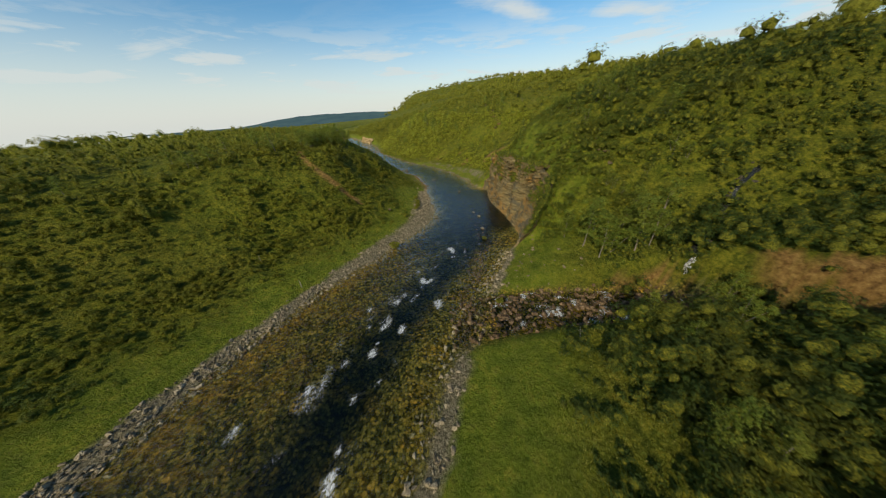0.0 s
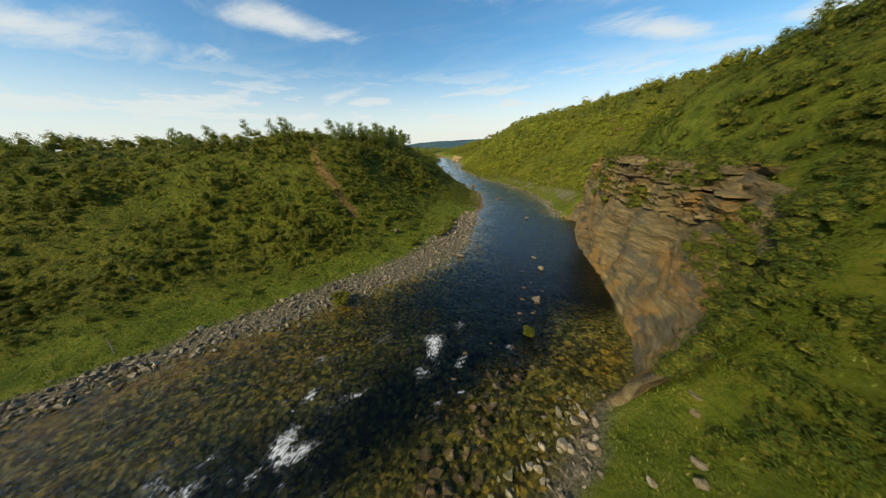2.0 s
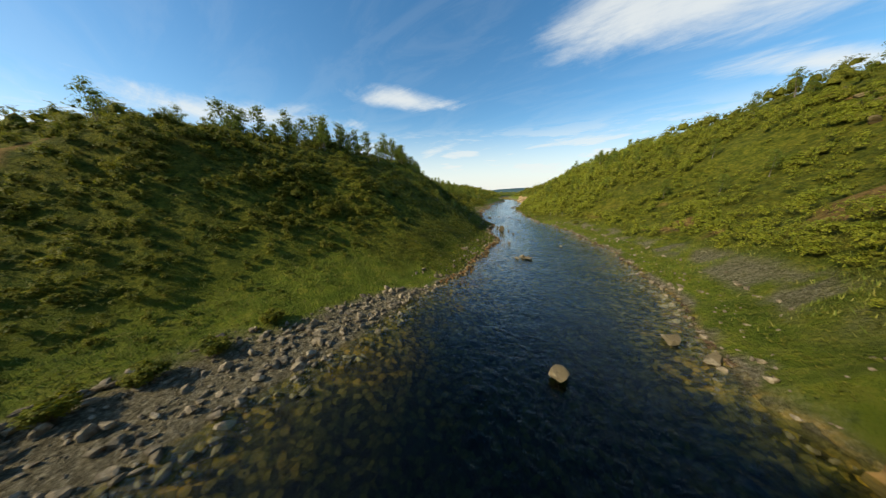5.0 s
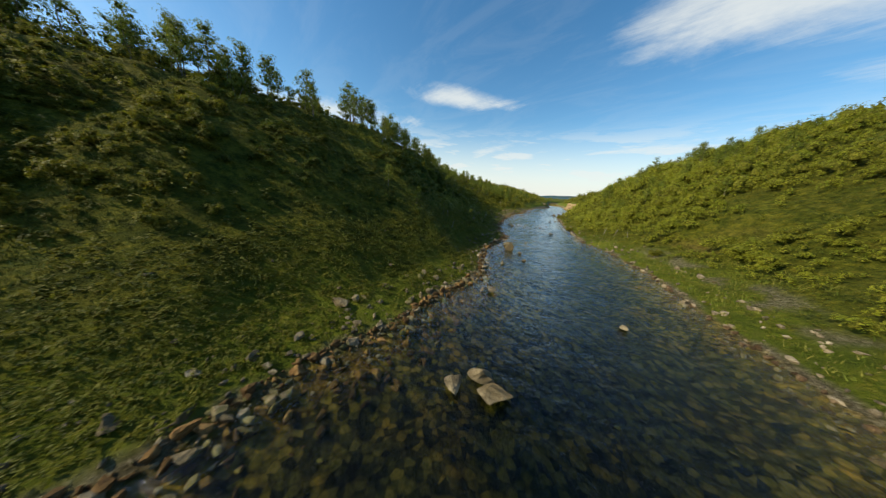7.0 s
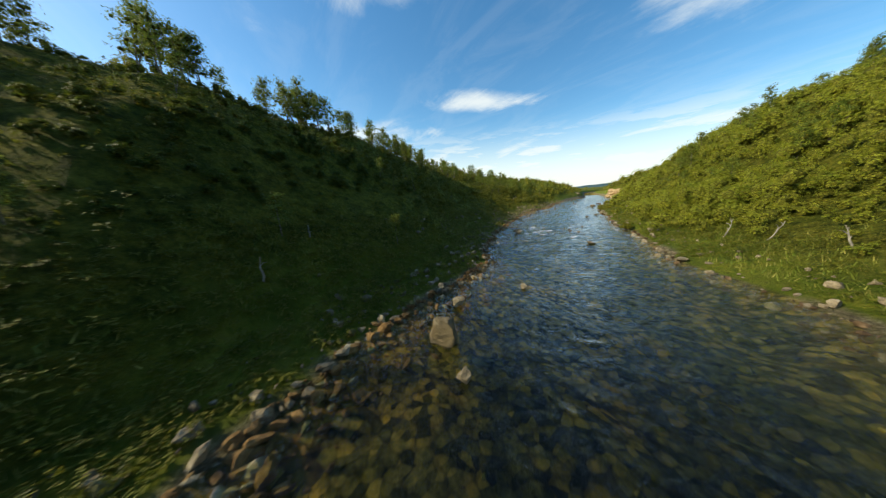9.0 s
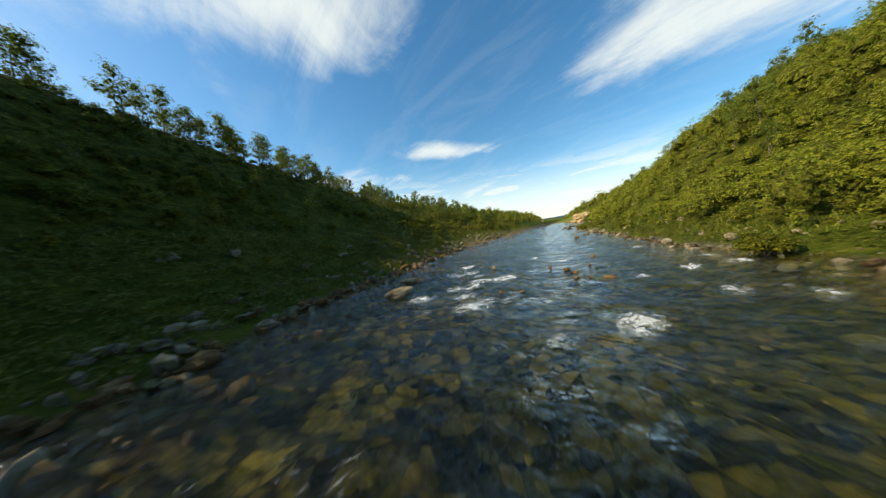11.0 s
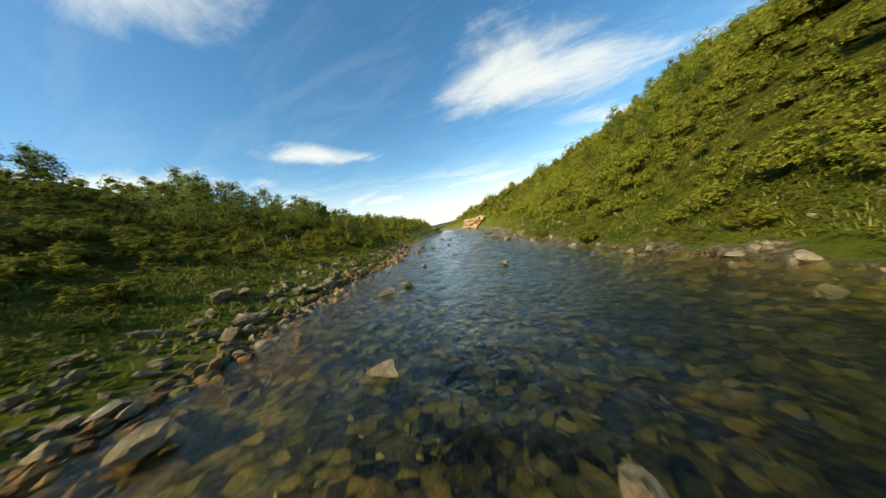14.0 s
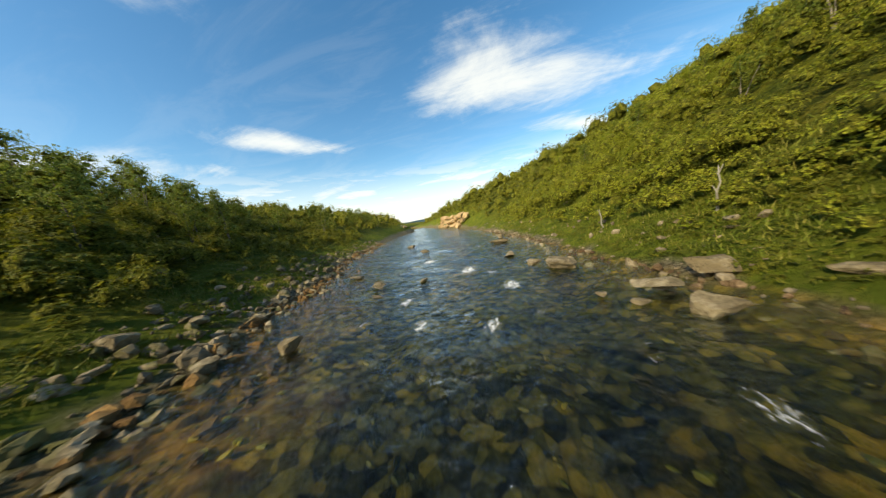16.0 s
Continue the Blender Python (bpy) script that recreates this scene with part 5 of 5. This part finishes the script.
def build_trees():
    kinds = [make_tree(60 + i, h, l, n) for i, (h, l, n) in enumerate([(4.2, 0.10, 24), (3.6, 0.22, 22), (4.8, 0.08, 26), (3.0, 0.25, 22), (4.4, 0.18, 24), (5.0, 0.12, 26)])]
    used = set()
    r = random.Random(77)

    def plant(x, y, s=1.0, k=None):
        k = r.randrange(6) if k is None else k
        m = Matrix.LocRotScale((x, y, ground_z(x, y)), Euler((r.uniform(-0.06, 0.06), r.uniform(-0.06, 0.06), r.uniform(0, 6.28))), None)
        if k not in used:
            used.add(k)
            kinds[k].matrix_basis = m @ Matrix.Diagonal((s, s, s, 1))
            return
        ob = copy_thing(kinds[k], m)
        ob.scale = (s, s, s)

    # the stand above the side stream
    for x, y, s in ((25.0, 16.0, 1.4), (25.9, 13.6, 1.4), (27.6, 14.4, 1.4), (29.3, 12.9, 1.4), (31.0, 13.0, 1.4), (27.0, 17.6, 1.0), (29.8, 16.4, 1.05), (32.6, 14.6, 1.0), (23.6, 18.2, 0.9), (34.5, 16.5, 0.9)):
        plant(x, y, s)
    # single trees on the near slope
    for x, y, s in ((-9.4, 74.5, 0.35), (-11.5, 79.5, 0.4), (-12.6, 85.0, 0.4), (-15.0, 90.0, 0.45)):
        plant(x, y, s)

    def row(side, y0, y1, n, da, db, s0, s1, label=""):
        far = []
        for i in range(n):
            y = r.uniform(y0, y1)
            xl, xr = np.interp(y, LY, LX), np.interp(y, RY, RX)
            q = r.uniform(da(y), db(y))
            x = xl - q if side < 0 else xr + q
            if label:
                t = Matrix.LocRotScale((x, y, ground_z(x, y)), Euler((r.uniform(-0.06, 0.06), r.uniform(-0.06, 0.06), r.uniform(0, 6.28))), Vector((1, 1, 1)) * r.uniform(s0, s1))
                far.append((kinds[r.randrange(6)], t))
            else:
                plant(x, y, r.uniform(s0, s1))
        if far:
            joined_trees(label, far)

    crest = lambda y: np.interp(y, [-20, 0, 25, 45, 63, 78, 95, 112], [58, 56, 42, 32, 22, 22, 24, 26])
    row(-1, -20, 60, 40, lambda y: crest(y) - 2, lambda y: crest(y) + 8, 0.5, 0.85, "scattered birches along the heath's skyline")
    row(-1, 50, 112, 104, lambda y: crest(y) - 2, lambda y: crest(y) + 4, 0.6, 0.95)
    row(-1, 62, 112, 10, lambda y: 9, lambda y: 18, 0.3, 0.5)
    row(-1, 112, 136, 26, lambda y: 20, lambda y: 36, 0.5, 0.85)
    row(-1, 127, 150, 24, lambda y: 13, lambda y: 28, 0.75, 1.1, "low birches above the stony bank")
    row(-1, 136, 162, 46, lambda y: 7, lambda y: 26, 0.6, 1.0)
    row(-1, 160, 200, 44, lambda y: 6, lambda y: 30, 0.6, 1.0, "birch wood on the low bank upstream")
    row(1, 14, 60, 44, lambda y: 11, lambda y: 22, 0.55, 0.85, "young birches on the slope above the cliff")
    row(1, 60, 112, 46, lambda y: 14, lambda y: 50, 0.5, 0.9, "birches scattered over the sunny slope")
    row(1, 112, 165, 56, lambda y: 7, lambda y: 26, 0.45, 0.85)
    row(1, 112, 200, 46, lambda y: 22, lambda y: 44, 0.5, 0.9, "birches along the hill's rim")
    row(1, -22, 7, 46, lambda y: 15, lambda y: 44, 0.6, 1.1, "dark birches behind the meadow")


def mat_grass():
    k = Mat("bank_grass_blade", 0.7, 0.2)
    k.color(k.ramp(k.island(), [(0.0, (0.08, 0.12, 0.012)), (0.5, (0.16, 0.19, 0.025)), (1.0, (0.28, 0.25, 0.06))]))
    return k.m


def build_grass():
    G = mat_grass()
    for side, y0, y1, d0, d1, n, label in ((-1, -20, 60, 2, 12, 46000, "lush green grass of the river bank"), (-1, 60, 165, 1.2, 8, 46000, "green grass between the shore stones"), (1, -20, 22, 1, 22, 42000, "bright green meadow grass"), (1, 54, 170, 1, 7, 46000, "yellow-green grass along the shore")):
        y = VEG.uniform(y0, y1, n)
        xl, xr = shores(y)
        d = d0 + (d1 - d0) * VEG.rand(n)
        x = xl - d if side < 0 else xr + d
        z, g, b, lu, so = land(x, y)
        keep = (g + b + so < 0.5) & (fbm(x / 3, y / 3, 3) + 0.25 > VEG.rand(n) * 0.5)
        x, y, z = x[keep], y[keep], z[keep]
        n = len(x)
        a, h, w = VEG.rand(n) * 6.283, VEG.uniform(0.08, 0.26, n), VEG.uniform(0.010, 0.026, n)
        ca, sa = np.cos(a) * w, np.sin(a) * w
        tip = VEG.randn(n, 2) * 0.09
        v = np.stack([np.stack([x - ca, y - sa, z - 0.03], 1), np.stack([x + ca, y + sa, z - 0.03], 1), np.stack([x + tip[:, 0], y + tip[:, 1], z + h], 1)], 1).reshape(-1, 3)
        tagged(new("grass", poly_mesh("grass", v, np.arange(3 * n).reshape(-1, 3), G, False)), label, "grass", kind="stuff")


def build_cover():
    """Low ferns, herbs and dwarf shrubs between the bushes."""
    for side, y0, y1, d0, d1, spacing, label in ((-1, 54, 165, 1.0, 20, 0.46, "low herbs and dwarf shrubs covering the shady slope"), (1, 54, 165, 0.6, 22, 0.52, "low herbs and dwarf shrubs above the shore"), (-1, 5, 54, 3, 20, 0.75, "low herbs and dwarf shrubs on the heath"), (1, 12, 54, 1.5, 16, 0.6, "low herbs and dwarf shrubs on the sunny slope"), (-1, 58, 112, 0.6, 7, 0.31, "dense low green herbs of the grassy terrace"), (1, 98, 146, 0.4, 5, 0.34, "yellow-green herbs along the shore")):
        x, y = jitter_grid(-70, 40, y0, y1, spacing)
        xl, xr = shores(y)
        d = xl - x if side < 0 else x - xr
        k = (d > d0) & (d < d1)
        x, y = x[k], y[k]
        z, g, b, lu, so = land(x, y)
        k = (g + b + so < 0.4) & (fbm(x / 2.2, y / 2.2, 3) + (0.45 if spacing > 0.4 else 0.8) > VEG.rand(len(x)) * 0.6) & ~((side > 0) & (y > 20) & (y < 53) & (x - np.interp(y, RY, RX) < 3.0))
        x, y, z = x[k], y[k], z[k]
        n = len(x)
        s = VEG.uniform(0.16, 0.42, n) * (1.0 if spacing > 0.4 else 0.7)
        c = np.stack([x, y, z + 0.25 * s], 1)
        v, f = leaf_quads(c, np.stack([s, s, s * 0.6], 1), np.full(n, 14), 0.10 + 0.18 * s, 0.6, 0.3, 0.8)
        tagged(new("herbs", poly_mesh("herbs", v, f, LEAF_HERB, False)), label, "herbs", kind="stuff")


def make_bush(x, y, size, label, seed):
    """A single low willow bush: bent stems under a ragged mound of leaves."""
    r = random.Random(seed)
    root = new("willow_bush")
    root.location = (x, y, max(ground_z(x, y), 0.0))
    c, rr = [], []
    for i in range(7):
        a, q = i * 0.9 + r.uniform(-0.3, 0.3), size * r.uniform(0.25, 0.6)
        tip = Vector((math.cos(a) * q, math.sin(a) * q, size * r.uniform(0.35, 0.7)))
        bm = bmesh.new()
        tube(bm, [Vector((0, 0, -0.1)), tip * 0.5 + Vector((0, 0, 0.08)), tip], [0.03, 0.02, 0.006], 4)
        me = bpy.data.meshes.new("stem")
        bm.to_mesh(me)
        bm.free()
        me.materials.append(BARK)
        part("stem", me, root)
        for k in range(2):
            c.append(tuple(tip * (0.65 + 0.35 * k)))
            w = size * r.uniform(0.22, 0.34)
            rr.append((w, w, w * 0.75))
    part("leaves", bush_mesh("leaves", np.array(c), np.array(rr), np.full(len(c), 60), 0.2, 0.7, 2, LEAF_SHRUB, 0.5, 0.4), root)
    return tagged(root, label, "bush", "willow bushes by the water")


def make_snag(x, y, height, seed):
    """A dead, bleached birch stem with bare crooked branches."""
    r = random.Random(seed)
    root = new("dead_birch")
    root.location = (x, y, ground_z(x, y))
    p, pts = Vector((0, 0, -0.2)), []
    lean = Vector((r.uniform(-0.4, 0.4), r.uniform(-0.4, 0.4), 1))
    for i in range(7):
        pts.append(p.copy())
        p = p + (lean + Vector((r.uniform(-0.25, 0.25), r.uniform(-0.25, 0.25), 0))) * height / 7
    for j in range(4):
        bm = bmesh.new()
        if j == 0:
            tube(bm, pts, [0.045 - 0.0055 * i for i in range(7)], 6)
        else:
            k = 2 + j
            d = Vector((r.uniform(-1, 1), r.uniform(-1, 1), r.uniform(0.2, 0.9))) * height * 0.2
            tube(bm, [pts[k], pts[k] + d * 0.5 + Vector((0, 0, 0.06)), pts[k] + d], [0.02, 0.014, 0.005], 5)
        me = bpy.data.meshes.new("trunk" if j == 0 else "branch")
        bm.to_mesh(me)
        bm.free()
        me.materials.append(DEADWOOD)
        part("trunk" if j == 0 else "branch", me, root)
    return tagged(root, "bleached dead birch stem with bare branches", "dead tree", "dead birches on the banks")


def mat_deadwood():
    k = Mat("bleached_dead_wood", 0.85, 0.2)
    k.color(k.ramp(k.noise(5, 5, 0.6, k.coords((1, 1, 0.4))), [(0.3, (0.16, 0.14, 0.11)), (0.7, (0.40, 0.37, 0.31))]))
    return k.m


DEADWOOD = mat_deadwood()


def build_single_plants():
    green, strip = "rounded green willow bush on the gravel beach", "low grey-green willow along the beach edge"
    make_bush(-1.4, 23.4, 1.3, green, 1)
    for i, (x, y) in enumerate(((1.2, 40.0), (1.5, 41.5), (1.4, 43.2), (1.2, 45.0), (0.6, 47.0), (-0.6, 35.4))):
        make_bush(x, y, 0.8, strip, 10 + i)
    make_bush(13.7, 24.8, 0.55, "tuft of green willow on the stone bar", 3)
    make_bush(12.6, 9.4, 0.6, "small green bush among the stream stones", 4)
    for i, (x, y) in enumerate(((-25.0, 137.5), (-22.8, 133.0), (-19.5, 128.4), (-15.8, 121.6), (-9.5, 108.4), (5.0, 92.0), (-36.6, 121.4))):
        make_bush(x, y, 0.7, "yellow-green willow bush at the water's edge", 20 + i)
    for i, (x, y, h) in enumerate(((-24.9, 145.0, 1.9), (-26.9, 148.5, 1.3), (-21.5, 139.5, 1.6), (-2.2, 101.5, 1.5), (-0.6, 100.2, 1.4), (1.6, 97.5, 1.3), (-9.3, 78.8, 1.2), (-11.8, 80.5, 1.0), (32.8, 9.9, 2.2), (18.0, 3.0, 1.6), (-12.0, 14.0, 1.6), (-19.0, 18.0, 1.5), (-41.5, 128.5, 1.8), (-42.6, 131.0, 1.6))):
        make_snag(x, y, h, 50 + i)


def mat_cascade(name, a, b):
    k = Mat(name, 0.2, 0.5)
    n1 = k.noise(3.5, 7, 0.72, k.coords((2.5, 2.5, 0.8)))
    k.color(k.ramp(n1, [(a, (0.012, 0.013, 0.010)), (b, (0.10, 0.10, 0.09)), (b + 0.12, (0.80, 0.82, 0.83))]))
    k.bump(n1, 0.6, 0.08)
    return k.m


def creek_ribbon(name, label, xs, ys, w0, mat):
    t = np.linspace(0, 1, 60)
    k = np.linspace(0, 1, len(xs))
    px, py = np.interp(t, k, xs) + 0.3 * fbm(t * 14, t * 0 + 2, 2), np.interp(t, k, ys) + 0.3 * fbm(t * 14, t * 0 + 8, 2)
    w = w0 * (0.6 + 0.8 * TAB[(t * 50).astype(int), 3])
    tx, ty = np.gradient(px), np.gradient(py)
    le = np.hypot(tx, ty)
    nx, ny = -ty / le, tx / le
    qs = (-1, -0.35, 0.35, 1)
    X, Y = np.stack([px + nx * w * q for q in qs], 1), np.stack([py + ny * w * q for q in qs], 1)
    Z = np.maximum((land(px, py)[0][:, None] + np.array([0.02, 0.10, 0.10, 0.02])[None]) + 0 * X, land(X, Y)[0].reshape(X.shape) + 0.03)
    tagged(new(name, grid_mesh(name, X, Y, Z, mat)), label, "waterfall", kind="structure")
    return px, py, nx, ny


def build_creek():
    """The creek that comes down the slope and falls into the side stream."""
    creek_ribbon("waterfall", "short white waterfall dropping into the side stream", [33.1, 33.4, 33.6], [9.7, 10.0, 10.2], 0.14, mat_cascade("white_falling_water", 0.34, 0.48))
    px, py, nx, ny = creek_ribbon("creek", "narrow dark creek running down the grassy slope", [33.6, 34.8, 36.2, 37.4, 38.8, 40.0, 42.0, 44.5], [10.2, 11.2, 12.0, 13.0, 14.2, 14.8, 16.2, 16.8], 0.22, mat_cascade("dark_creek_water", 0.52, 0.70))
    r = random.Random(31)
    for i in range(30):
        k2 = r.randrange(60)
        sd = r.choice((-1, 1))
        boulder(float(px[k2] + nx[k2] * sd * r.uniform(0.3, 0.7)), float(py[k2] + ny[k2] * sd * r.uniform(0.3, 0.7)), r.uniform(0.3, 0.7), None, 0.7, i, i, "dark wet rock beside the falling creek", True)


build_creek()
build_single_plants()
build_shrubs()
build_ledge_plants()
build_cover()
build_trees()
build_grass()
